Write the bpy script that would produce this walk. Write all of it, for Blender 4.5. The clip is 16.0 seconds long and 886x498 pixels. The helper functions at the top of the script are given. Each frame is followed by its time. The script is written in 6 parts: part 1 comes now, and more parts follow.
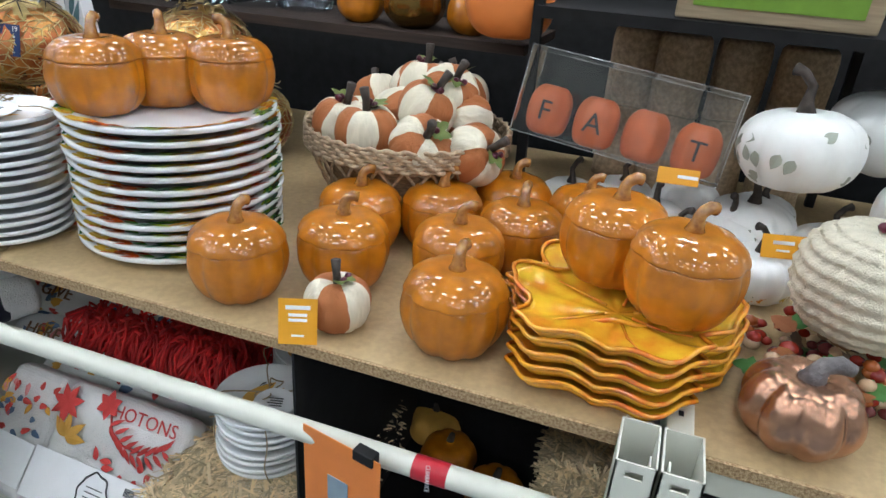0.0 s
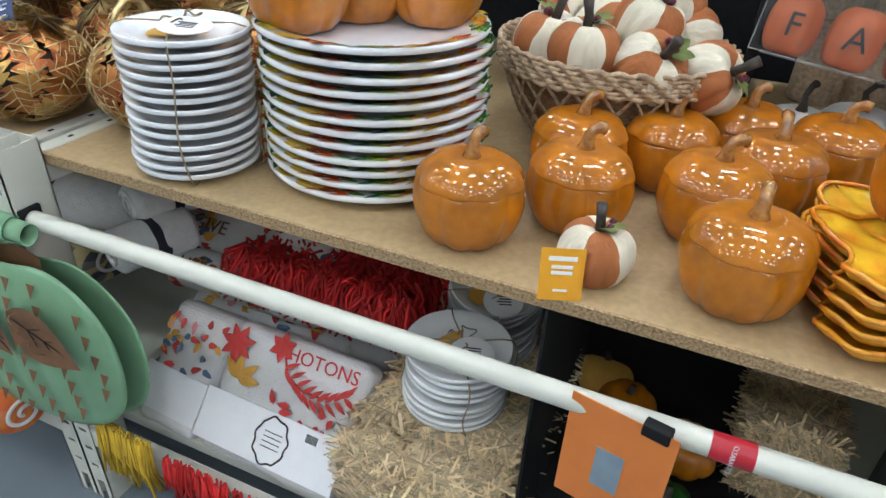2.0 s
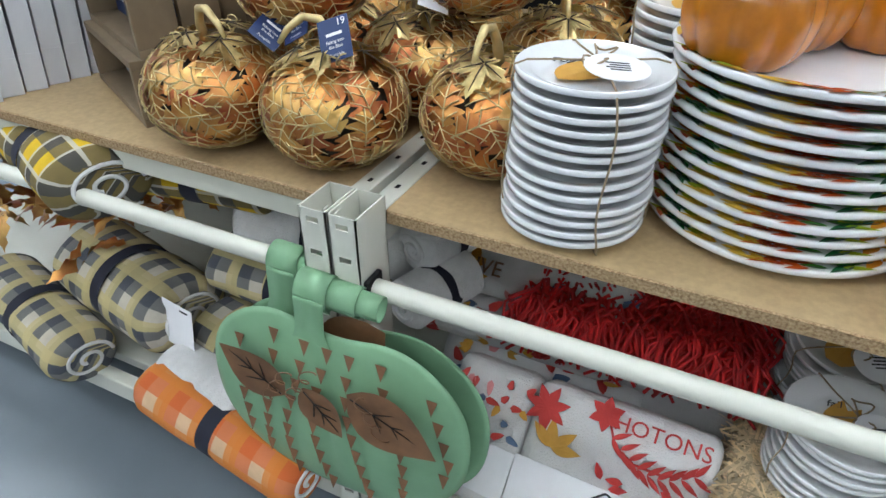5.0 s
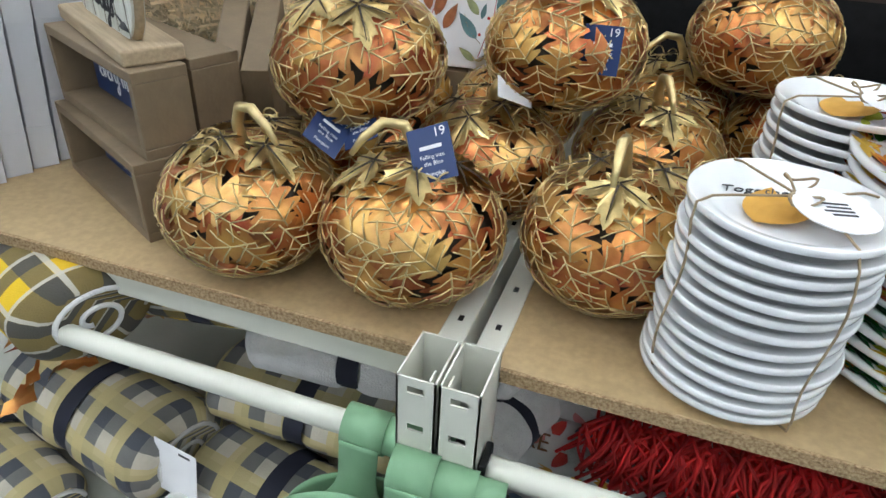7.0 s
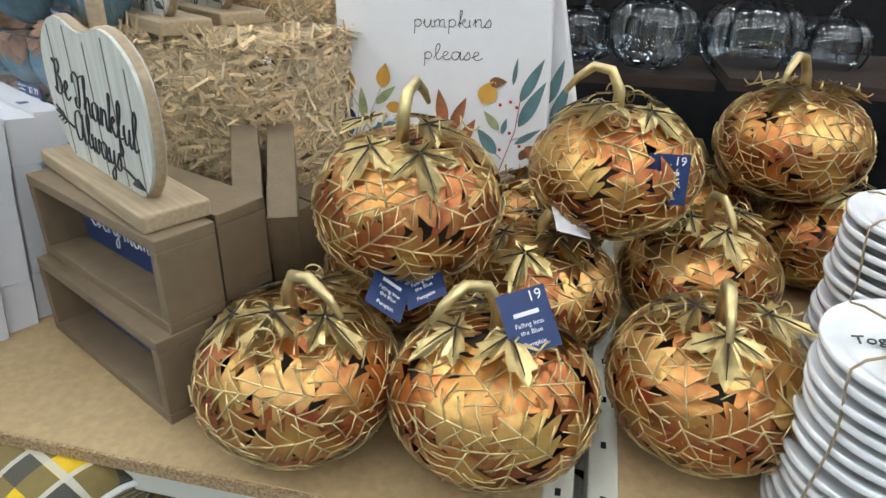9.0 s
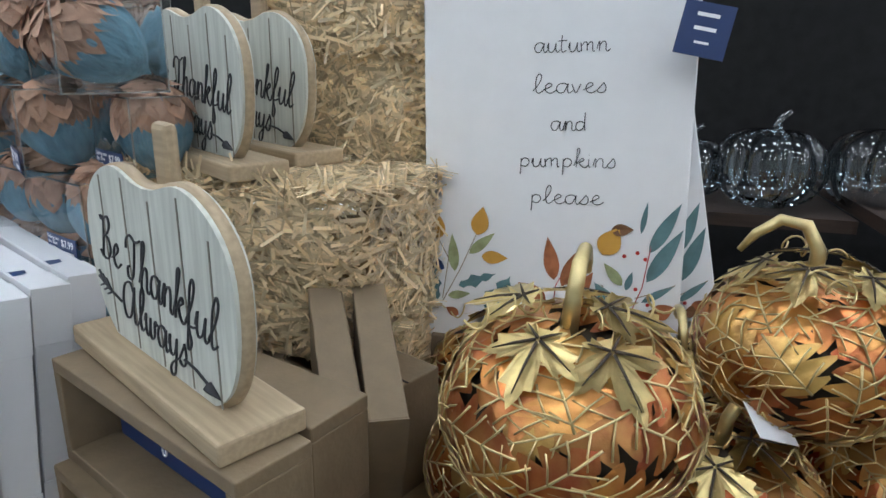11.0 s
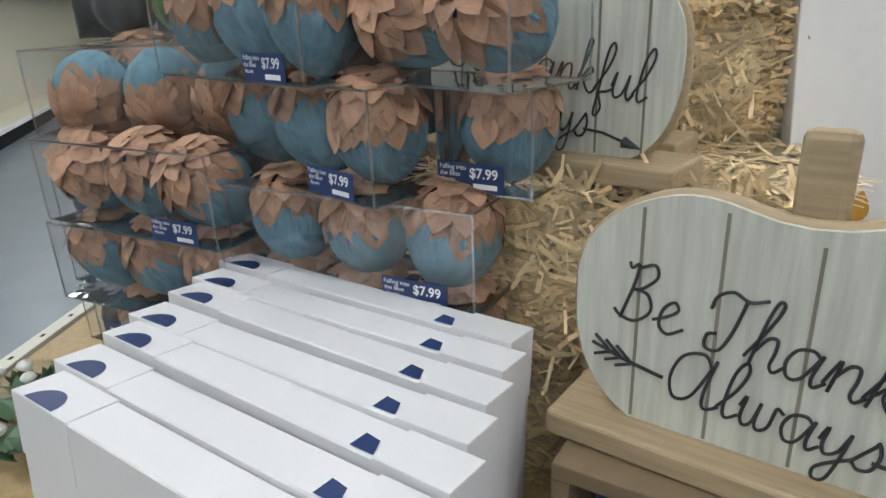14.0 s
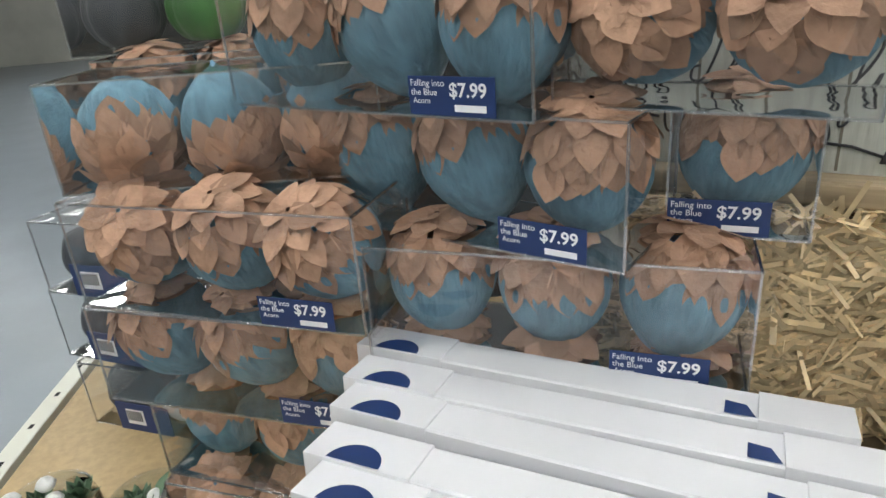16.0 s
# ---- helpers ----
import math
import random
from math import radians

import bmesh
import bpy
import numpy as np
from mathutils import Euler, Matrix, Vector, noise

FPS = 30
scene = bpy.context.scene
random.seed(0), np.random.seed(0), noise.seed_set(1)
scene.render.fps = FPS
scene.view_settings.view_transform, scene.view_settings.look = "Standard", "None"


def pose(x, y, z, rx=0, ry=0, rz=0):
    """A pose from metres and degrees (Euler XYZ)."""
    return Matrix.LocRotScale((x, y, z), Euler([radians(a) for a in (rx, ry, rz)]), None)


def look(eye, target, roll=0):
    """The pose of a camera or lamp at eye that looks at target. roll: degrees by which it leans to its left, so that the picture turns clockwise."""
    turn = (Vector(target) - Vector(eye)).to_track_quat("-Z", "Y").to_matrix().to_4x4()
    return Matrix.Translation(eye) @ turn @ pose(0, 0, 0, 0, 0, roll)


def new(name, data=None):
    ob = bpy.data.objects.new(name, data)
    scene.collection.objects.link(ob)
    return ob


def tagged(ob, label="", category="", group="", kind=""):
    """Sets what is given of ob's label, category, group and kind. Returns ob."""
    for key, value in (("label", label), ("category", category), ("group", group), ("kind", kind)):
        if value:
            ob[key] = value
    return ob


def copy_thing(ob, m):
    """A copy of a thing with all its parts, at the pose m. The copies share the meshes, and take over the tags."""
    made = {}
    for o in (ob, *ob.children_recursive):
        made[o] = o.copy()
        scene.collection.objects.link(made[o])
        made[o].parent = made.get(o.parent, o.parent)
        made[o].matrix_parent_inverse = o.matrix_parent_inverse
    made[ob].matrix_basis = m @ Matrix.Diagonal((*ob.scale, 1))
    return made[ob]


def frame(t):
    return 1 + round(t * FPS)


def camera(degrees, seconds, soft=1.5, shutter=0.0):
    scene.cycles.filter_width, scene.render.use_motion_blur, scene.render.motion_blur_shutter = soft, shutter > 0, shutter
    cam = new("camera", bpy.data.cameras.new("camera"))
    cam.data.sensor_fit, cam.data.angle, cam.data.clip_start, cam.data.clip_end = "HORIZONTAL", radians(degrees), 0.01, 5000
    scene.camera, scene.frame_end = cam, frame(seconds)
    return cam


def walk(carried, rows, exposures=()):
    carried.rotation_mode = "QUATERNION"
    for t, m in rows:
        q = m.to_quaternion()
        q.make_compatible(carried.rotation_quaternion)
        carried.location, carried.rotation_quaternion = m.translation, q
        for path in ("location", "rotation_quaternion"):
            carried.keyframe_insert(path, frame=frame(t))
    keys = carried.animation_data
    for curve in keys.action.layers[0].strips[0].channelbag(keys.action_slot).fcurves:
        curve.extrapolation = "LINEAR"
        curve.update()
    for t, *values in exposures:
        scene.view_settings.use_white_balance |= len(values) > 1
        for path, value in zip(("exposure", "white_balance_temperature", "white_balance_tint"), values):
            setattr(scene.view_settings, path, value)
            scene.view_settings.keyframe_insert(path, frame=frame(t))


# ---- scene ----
cam = camera(68.3, 16.0)
PATH = [
    (0, (1.093, -0.618, 1.244), (0.532, 1.095, 0.377), 4.2),
    (0.5, (1.03, -0.606, 1.227), (0.45, 1.064, 0.293), 3.4),
    (1, (0.945, -0.592, 1.216), (0.336, 1.042, 0.236), 1.9),
    (1.5, (0.876, -0.591, 1.2), (0.258, 1.008, 0.169), 2.3),
    (2, (0.806, -0.609, 1.191), (0.164, 0.956, 0.123), 3.0),
    (2.5, (0.716, -0.624, 1.194), (0.068, 0.934, 0.121), 2.0),
    (3, (0.619, -0.644, 1.197), (-0.022, 0.914, 0.119), 1.8),
    (3.5, (0.527, -0.669, 1.197), (-0.095, 0.887, 0.106), 0.8),
    (4, (0.454, -0.669, 1.194), (-0.176, 0.861, 0.07), 1.5),
    (4.5, (0.375, -0.66, 1.198), (-0.304, 0.846, 0.071), 1.1),
    (5, (0.281, -0.634, 1.202), (-0.45, 0.844, 0.069), -0.2),
    (5.2, (0.243, -0.621, 1.209), (-0.51, 0.849, 0.082), -0.6),
    (7.3, (-0.047, -0.496, 1.222), (-0.55, 1.133, 0.177), 2.5),
    (7.5, (-0.07, -0.488, 1.229), (-0.553, 1.152, 0.191), 2.1),
    (8, (-0.132, -0.474, 1.24), (-0.574, 1.203, 0.244), 1.2),
    (8.5, (-0.17, -0.461, 1.25), (-0.562, 1.257, 0.305), 2.0),
    (9, (-0.199, -0.435, 1.269), (-0.575, 1.313, 0.372), 1.5),
    (9.2, (-0.215, -0.417, 1.275), (-0.595, 1.348, 0.415), 1.3),
    (11.3, (-0.417, -0.256, 1.266), (-0.824, 1.616, 0.693), 1.0),
    (11.5, (-0.442, -0.247, 1.269), (-0.836, 1.627, 0.69), 0.9),
    (12, (-0.542, -0.231, 1.276), (-0.905, 1.643, 0.679), -0.2),
    (12.5, (-0.662, -0.232, 1.281), (-0.978, 1.646, 0.669), -1.5),
    (13, (-0.762, -0.224, 1.271), (-1.031, 1.656, 0.643), -3.0),
    (13.5, (-0.832, -0.207, 1.269), (-1.053, 1.662, 0.593), -1.3),
    (14, (-0.904, -0.176, 1.279), (-1.111, 1.685, 0.576), -2.3),
    (14.5, (-0.987, -0.129, 1.296), (-1.153, 1.734, 0.588), -3.6),
    (15, (-1.044, -0.092, 1.302), (-1.162, 1.78, 0.607), -4.8),
    (15.5, (-1.09, -0.061, 1.305), (-1.093, 1.8, 0.572), -4.2),
    (16, (-1.154, -0.027, 1.305), (-1.082, 1.817, 0.535), -4.7),
]
walk(cam, [(t, look(eye, target, roll)) for t, eye, target, roll in PATH],
     exposures=((0, 0.0, 5950, 10), (5, 0.0, 5950, 10), (9, 0.04, 6150, 10), (11.3, -0.3, 5850, 10), (13, -0.38, 6250, 10), (16, -0.1, 6650, 10)))

# ---- light ----
world = bpy.data.worlds.new("world")
scene.world = world
world.use_nodes = True
world.node_tree.nodes["Background"].inputs[0].default_value = (0.85, 0.92, 1.0, 1)
world.node_tree.nodes["Background"].inputs[1].default_value = 0.06
LAMP = 21.5

HS = 0.75          # top of the shelf boards
rnd = random.Random(7)


# ---- materials ----
def mat(name, color, rough=0.5, metal=0.0, vary=0.15, scale=30.0, bump=0.0, bump_scale=200.0, coat=0.0, island=0.0, ob_vary=0.0, color2=None, stretch=(1, 1, 1), spec=0.5):
    m = bpy.data.materials.new(name)
    m.use_nodes = True
    nt = m.node_tree
    b = nt.nodes["Principled BSDF"]
    b.inputs["Roughness"].default_value = rough
    b.inputs["Metallic"].default_value = metal
    b.inputs["Coat Weight"].default_value = coat
    b.inputs["Coat Roughness"].default_value = 0.03
    b.inputs["Specular IOR Level"].default_value = spec
    co = nt.nodes.new("ShaderNodeTexCoord")
    mp = nt.nodes.new("ShaderNodeMapping")
    mp.inputs["Scale"].default_value = stretch
    nt.links.new(co.outputs["Object"], mp.inputs[0])
    no = nt.nodes.new("ShaderNodeTexNoise")
    no.inputs["Scale"].default_value = scale
    no.inputs["Detail"].default_value = 6
    nt.links.new(mp.outputs[0], no.inputs["Vector"])
    ramp = nt.nodes.new("ShaderNodeValToRGB")
    c2 = color2 or tuple(c * (1 - vary) for c in color)
    ramp.color_ramp.elements[0].position, ramp.color_ramp.elements[1].position = 0.35, 0.65
    ramp.color_ramp.elements[0].color = (*c2, 1)
    ramp.color_ramp.elements[1].color = (*color, 1)
    nt.links.new(no.outputs["Fac"], ramp.inputs[0])
    last = ramp.outputs[0]
    if island or ob_vary:
        hs = nt.nodes.new("ShaderNodeHueSaturation")
        if island:
            src = nt.nodes.new("ShaderNodeNewGeometry").outputs["Random Per Island"]
        else:
            src = nt.nodes.new("ShaderNodeObjectInfo").outputs["Random"]
        mr = nt.nodes.new("ShaderNodeMapRange")
        a = island or ob_vary
        mr.inputs[3].default_value, mr.inputs[4].default_value = 1 - a, 1 + a
        nt.links.new(src, mr.inputs[0])
        nt.links.new(mr.outputs[0], hs.inputs["Value"])
        nt.links.new(last, hs.inputs["Color"])
        last = hs.outputs[0]
    nt.links.new(last, b.inputs["Base Color"])
    if bump:
        n2 = nt.nodes.new("ShaderNodeTexNoise")
        n2.inputs["Scale"].default_value = bump_scale
        n2.inputs["Detail"].default_value = 4
        nt.links.new(mp.outputs[0], n2.inputs["Vector"])
        bp = nt.nodes.new("ShaderNodeBump")
        bp.inputs["Strength"].default_value = bump
        bp.inputs["Distance"].default_value = 0.003
        nt.links.new(n2.outputs["Fac"], bp.inputs["Height"])
        nt.links.new(bp.outputs[0], b.inputs["Normal"])
    return m


def palette(name, colors, rough=0.6, metal=0.0, bump=0.0, blend=0.0, ground=None):
    """A material whose loose pieces each take one of several colours."""
    m = mat(name, ground[0] if ground else colors[0], rough, metal, bump=bump, color2=ground[1] if ground else None, scale=26, bump_scale=60 if ground else 200)
    nt = m.node_tree
    r = nt.nodes.new("ShaderNodeValToRGB")
    r.color_ramp.interpolation = "CONSTANT"
    while len(r.color_ramp.elements) < len(colors):
        r.color_ramp.elements.new(1)
    for i, c in enumerate(colors):
        r.color_ramp.elements[i].position = i / len(colors)
        r.color_ramp.elements[i].color = (*c, 1)
    g = nt.nodes.new("ShaderNodeNewGeometry")
    nt.links.new(g.outputs["Random Per Island"], r.inputs[0])
    old = nt.nodes["Color Ramp"].outputs[0]
    mx = nt.nodes.new("ShaderNodeMix")
    mx.data_type = "RGBA"
    mx.inputs[0].default_value = blend
    nt.links.new(r.outputs[0], mx.inputs[6])
    nt.links.new(old, mx.inputs[7])
    nt.links.new(mx.outputs[2], nt.nodes["Principled BSDF"].inputs["Base Color"])
    return m


def sectors(name, ca, cb, n, rough=0.8, width=0.5, bump=0.6, wander=0.05):
    """Two colours in turn round the object's upright axis, with a fibre grain."""
    m = mat(name, ca, rough, bump=bump, bump_scale=60, stretch=(2.4, 2.4, 0.5))
    nt = m.node_tree
    co = nt.nodes.new("ShaderNodeTexCoord")
    gr = nt.nodes.new("ShaderNodeTexGradient")
    gr.gradient_type = "RADIAL"
    nt.links.new(co.outputs["Object"], gr.inputs[0])
    no = nt.nodes.new("ShaderNodeTexNoise")
    no.inputs["Scale"].default_value = 25
    nt.links.new(co.outputs["Object"], no.inputs["Vector"])
    ad = nt.nodes.new("ShaderNodeMath")
    ad.operation = "MULTIPLY_ADD"
    ad.inputs[1].default_value = wander
    nt.links.new(no.outputs["Fac"], ad.inputs[0])
    nt.links.new(gr.outputs["Fac"], ad.inputs[2])
    mu = nt.nodes.new("ShaderNodeMath")
    mu.operation = "MULTIPLY"
    mu.inputs[1].default_value = n
    nt.links.new(ad.outputs[0], mu.inputs[0])
    fr = nt.nodes.new("ShaderNodeMath")
    fr.operation = "FRACT"
    nt.links.new(mu.outputs[0], fr.inputs[0])
    gt = nt.nodes.new("ShaderNodeMath")
    gt.operation = "GREATER_THAN"
    gt.inputs[1].default_value = width
    nt.links.new(fr.outputs[0], gt.inputs[0])
    mx = nt.nodes.new("ShaderNodeMix")
    mx.data_type = "RGBA"
    nt.links.new(gt.outputs[0], mx.inputs[0])
    nt.links.new(nt.nodes["Color Ramp"].outputs[0], mx.inputs[6])
    mx.inputs[7].default_value = (*cb, 1)
    nt.links.new(mx.outputs[2], nt.nodes["Principled BSDF"].inputs["Base Color"])
    return m


def plaid(name, base, c1, c2, size=0.09, thin=0.55, broad=0.0):
    """Woven checks: broad crossing bands of two colours over a ground."""
    m = mat(name, base, 0.95, bump=0.5, bump_scale=500)
    nt = m.node_tree
    co = nt.nodes.new("ShaderNodeTexCoord")
    sx = nt.nodes.new("ShaderNodeSeparateXYZ")
    nt.links.new(co.outputs["UV"], sx.inputs[0])
    last = nt.nodes["Color Ramp"].outputs[0]
    for axis, c, cut, f in ((0, c1, broad, 1.0), (1, c1, broad, 1.0), (0, c2, thin, 2.0), (1, c2, thin, 2.0)):
        mu = nt.nodes.new("ShaderNodeMath")
        mu.operation = "MULTIPLY"
        mu.inputs[1].default_value = 6.283 / size
        nt.links.new(sx.outputs[axis], mu.inputs[0])
        sn = nt.nodes.new("ShaderNodeMath")
        sn.operation = "SINE" if f == 1 else "COSINE"
        nt.links.new(mu.outputs[0], sn.inputs[0])
        gt = nt.nodes.new("ShaderNodeMath")
        gt.operation = "GREATER_THAN"
        gt.inputs[1].default_value = cut
        nt.links.new(sn.outputs[0], gt.inputs[0])
        ml = nt.nodes.new("ShaderNodeMath")
        ml.operation = "MULTIPLY"
        ml.inputs[1].default_value = 0.75 if f == 1 else 0.85
        nt.links.new(gt.outputs[0], ml.inputs[0])
        mx = nt.nodes.new("ShaderNodeMix")
        mx.data_type = "RGBA"
        nt.links.new(ml.outputs[0], mx.inputs[0])
        nt.links.new(last, mx.inputs[6])
        mx.inputs[7].default_value = (*c, 1)
        last = mx.outputs[2]
    nt.links.new(last, nt.nodes["Principled BSDF"].inputs["Base Color"])
    return m


def clear(name, gloss=0.10, tint=(1, 1, 1), rough=0.04):
    """Thin clear plastic: seen straight through, with a sheen that grows at a slant."""
    m = bpy.data.materials.new(name)
    m.use_nodes = True
    nt = m.node_tree
    nt.nodes.remove(nt.nodes["Principled BSDF"])
    tr, gl = nt.nodes.new("ShaderNodeBsdfTransparent"), nt.nodes.new("ShaderNodeBsdfGlossy")
    tr.inputs[0].default_value = (*tint, 1)
    gl.inputs["Roughness"].default_value = rough
    fr, ad, mx = nt.nodes.new("ShaderNodeFresnel"), nt.nodes.new("ShaderNodeMath"), nt.nodes.new("ShaderNodeMixShader")
    fr.inputs[0].default_value = 1.25
    ad.inputs[1].default_value = gloss
    no, bp, co = nt.nodes.new("ShaderNodeTexNoise"), nt.nodes.new("ShaderNodeBump"), nt.nodes.new("ShaderNodeTexCoord")
    no.inputs["Scale"].default_value = 14
    bp.inputs["Strength"].default_value = 0.25
    bp.inputs["Distance"].default_value = 0.01
    nt.links.new(co.outputs["Object"], no.inputs["Vector"])
    nt.links.new(no.outputs["Fac"], bp.inputs["Height"])
    nt.links.new(bp.outputs[0], gl.inputs["Normal"])
    nt.links.new(fr.outputs[0], ad.inputs[0])
    nt.links.new(ad.outputs[0], mx.inputs[0])
    nt.links.new(tr.outputs[0], mx.inputs[1])
    nt.links.new(gl.outputs[0], mx.inputs[2])
    nt.links.new(mx.outputs[0], nt.nodes["Material Output"].inputs[0])
    return m


def glow(name, strength):
    m = bpy.data.materials.new(name)
    m.use_nodes = True
    b = m.node_tree.nodes["Principled BSDF"]
    b.inputs["Emission Color"].default_value = (0.97, 1.0, 0.99, 1)
    b.inputs["Emission Strength"].default_value = strength
    return m


M_BOARD = mat("chipboard", (0.45, 0.325, 0.165), 0.5, vary=0.16, scale=110, bump=0.08, bump_scale=500)
M_BOARD_EDGE = mat("chipboard_edge", (0.50, 0.36, 0.20), 0.9, scale=260, bump=1.0, bump_scale=420, color2=(0.24, 0.15, 0.07))
M_PAINT = mat("cream_paint", (0.62, 0.62, 0.54), 0.38, vary=0.06, scale=8, bump=0.05)
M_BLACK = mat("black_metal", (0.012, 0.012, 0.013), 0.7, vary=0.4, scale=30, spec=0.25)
M_DARKWOOD = mat("dark_wood", (0.04, 0.022, 0.014), 0.7, vary=0.5, scale=12, stretch=(1, 12, 12), bump=0.3)
M_FLOOR = mat("sealed_concrete", (0.185, 0.215, 0.245), 0.28, vary=0.16, scale=2.2, bump=0.03, bump_scale=30)
M_WALL = mat("store_wall", (0.42, 0.42, 0.38), 0.8, scale=1.5)
M_CEIL = mat("store_ceiling", (0.16, 0.16, 0.165), 0.9, scale=1.0)
M_GLAZE = mat("orange_glaze", (0.55, 0.182, 0.004), 0.45, vary=0.36, scale=26, coat=1.0, bump=0.22, bump_scale=48, ob_vary=0.08, spec=0.2)
M_STEMGLAZE = mat("stem_glaze", (0.46, 0.22, 0.05), 0.22, scale=70, color2=(0.22, 0.08, 0.02), coat=0.6)
M_WHITE = mat("white_glaze", (0.78, 0.79, 0.80), 0.16, vary=0.04, coat=0.4)
M_PRINT = palette("leaf_print", [(0.50, 0.09, 0.02), (0.70, 0.30, 0.03), (0.09, 0.30, 0.03), (0.04, 0.16, 0.05), (0.70, 0.50, 0.08), (0.32, 0.07, 0.02)], 0.25)
M_PRINT_RUST = palette("rust_print", [(0.50, 0.09, 0.02), (0.62, 0.20, 0.02), (0.32, 0.06, 0.02), (0.62, 0.40, 0.04)], 0.25)
M_PRINT_GREEN = palette("green_print", [(0.06, 0.22, 0.03), (0.03, 0.13, 0.05), (0.34, 0.42, 0.03), (0.05, 0.14, 0.10)], 0.25)
M_PRINT_GOLD = palette("amber_print", [(0.62, 0.26, 0.03), (0.66, 0.44, 0.06), (0.42, 0.10, 0.02)], 0.25)
M_TWINE = mat("twine", (0.30, 0.23, 0.14), 0.9, scale=300, bump=0.5)
M_PAPER = mat("white_paper", (0.80, 0.80, 0.82), 0.6, vary=0.03)
M_INK = mat("black_ink", (0.03, 0.03, 0.035), 0.6)
M_NAVY = mat("navy_card", (0.012, 0.035, 0.13), 0.4, vary=0.1)
M_YCARD = mat("amber_card", (0.78, 0.36, 0.015), 0.45, vary=0.06)
M_OCARD = mat("orange_card", (0.70, 0.21, 0.04), 0.5, vary=0.06)
M_RED = mat("red_band", (0.45, 0.015, 0.03), 0.4)
M_WICKER = mat("wicker", (0.52, 0.38, 0.24), 0.7, vary=0.4, scale=120, bump=0.5, bump_scale=300)
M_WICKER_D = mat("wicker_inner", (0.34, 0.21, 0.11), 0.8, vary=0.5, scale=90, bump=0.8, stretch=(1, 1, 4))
M_FABRIC = sectors("wrapped_fabric", (0.70, 0.64, 0.50), (0.36, 0.12, 0.035), 3, width=0.5, bump=1.0, wander=0.08)
M_DARKSTEM = mat("dark_stem", (0.06, 0.045, 0.035), 0.7, vary=0.5, scale=60, bump=0.8, bump_scale=90)
M_BERRY = mat("berry", (0.10, 0.012, 0.03), 0.3, vary=0.4)
M_MOSS = mat("moss_leaf", (0.16, 0.20, 0.05), 0.8, vary=0.4)
M_WHITEPK = mat("white_pumpkin_paint", (0.82, 0.82, 0.80), 0.4, vary=0.06, bump=0.05)
M_GREYLEAF = mat("grey_leaf_print", (0.34, 0.36, 0.30), 0.6, vary=0.2)
M_KNIT = mat("cream_knit", (0.66, 0.60, 0.47), 0.95, vary=0.12, scale=90, bump=0.8, bump_scale=400)
M_COPPER = mat("copper_leaf", (0.52, 0.29, 0.19), 0.27, metal=0.85, vary=0.35, scale=30, bump=0.5, bump_scale=38)
M_GREYSTEM = mat("grey_stem", (0.16, 0.14, 0.14), 0.6, vary=0.4, bump=0.6)
M_LEAFPLATE = mat("yellow_leaf_glaze", (0.80, 0.50, 0.025), 0.2, scale=26, color2=(0.70, 0.26, 0.015), coat=0.6, bump=0.25, bump_scale=45)
M_LEAFRIM = mat("orange_rim_glaze", (0.62, 0.15, 0.01), 0.25, scale=30, color2=(0.75, 0.40, 0.02), coat=0.5)
M_CLEAR = clear("clear_plastic", 0.075)
M_GLASS = clear("clear_glass", 0.10, (0.80, 0.86, 0.90), 0.02)
M_GOLD = palette("gold_leaf_metal", [(0.60, 0.31, 0.08), (0.54, 0.18, 0.05), (0.36, 0.07, 0.03), (0.62, 0.42, 0.14), (0.48, 0.20, 0.06), (0.28, 0.15, 0.05), (0.34, 0.09, 0.04)], 0.3, metal=0.78, bump=0.45, blend=0.45, ground=((0.66, 0.38, 0.10), (0.32, 0.06, 0.03)))
M_VEIN = mat("gold_wire", (0.72, 0.58, 0.28), 0.34, metal=0.7, vary=0.3, scale=40)
M_PALEGOLD = mat("pale_gold_leaf", (0.74, 0.58, 0.25), 0.3, metal=0.75, vary=0.4, scale=40, bump=0.3, bump_scale=80)
# near-black: painted shade of the pumpkins' hollow, also the dark leaf ribs
M_CORE = mat("hollow_shade_and_ribs", (0.05, 0.035, 0.02), 0.8)
M_KRAFT = mat("brown_board", (0.20, 0.145, 0.085), 0.65, vary=0.16, scale=30, bump=0.15)
M_WOODPALE = mat("pale_wood", (0.42, 0.32, 0.20), 0.6, vary=0.22, scale=14, stretch=(1, 14, 14), bump=0.15)
M_WHITEWASH = mat("whitewashed_planks", (0.60, 0.61, 0.55), 0.75, vary=0.22, scale=10, stretch=(14, 14, 1), bump=0.3, bump_scale=60)
M_GROOVE = mat("plank_groove", (0.22, 0.20, 0.16), 0.9)
M_BLUEWRAP = mat("blue_wrapped_paper", (0.13, 0.27, 0.36), 0.75, vary=0.35, scale=30, stretch=(3, 3, 1), bump=1.0, bump_scale=60, ob_vary=0.08)
M_PETAL = mat("tan_paper_petal", (0.45, 0.27, 0.18), 0.8, vary=0.2, scale=90, bump=0.6, bump_scale=160, island=0.28)
M_STRAW = mat("straw", (0.78, 0.61, 0.37), 0.4, vary=0.2, scale=40, island=0.42)
# darker copy of the straw colour: shade between stalks, put into the core
M_STRAWCORE = mat("shaded_straw_core", (0.34, 0.22, 0.09), 0.9, vary=0.5, scale=60)
M_BOXWHITE = mat("white_carton", (0.66, 0.66, 0.69), 0.5, vary=0.04, scale=6)
M_FLEECE = mat("white_fleece", (0.72, 0.71, 0.70), 0.95, vary=0.08, scale=60, bump=1.0, bump_scale=300)
M_REDYARN = mat("red_yarn", (0.62, 0.016, 0.016), 0.8, vary=0.4, island=0.35)
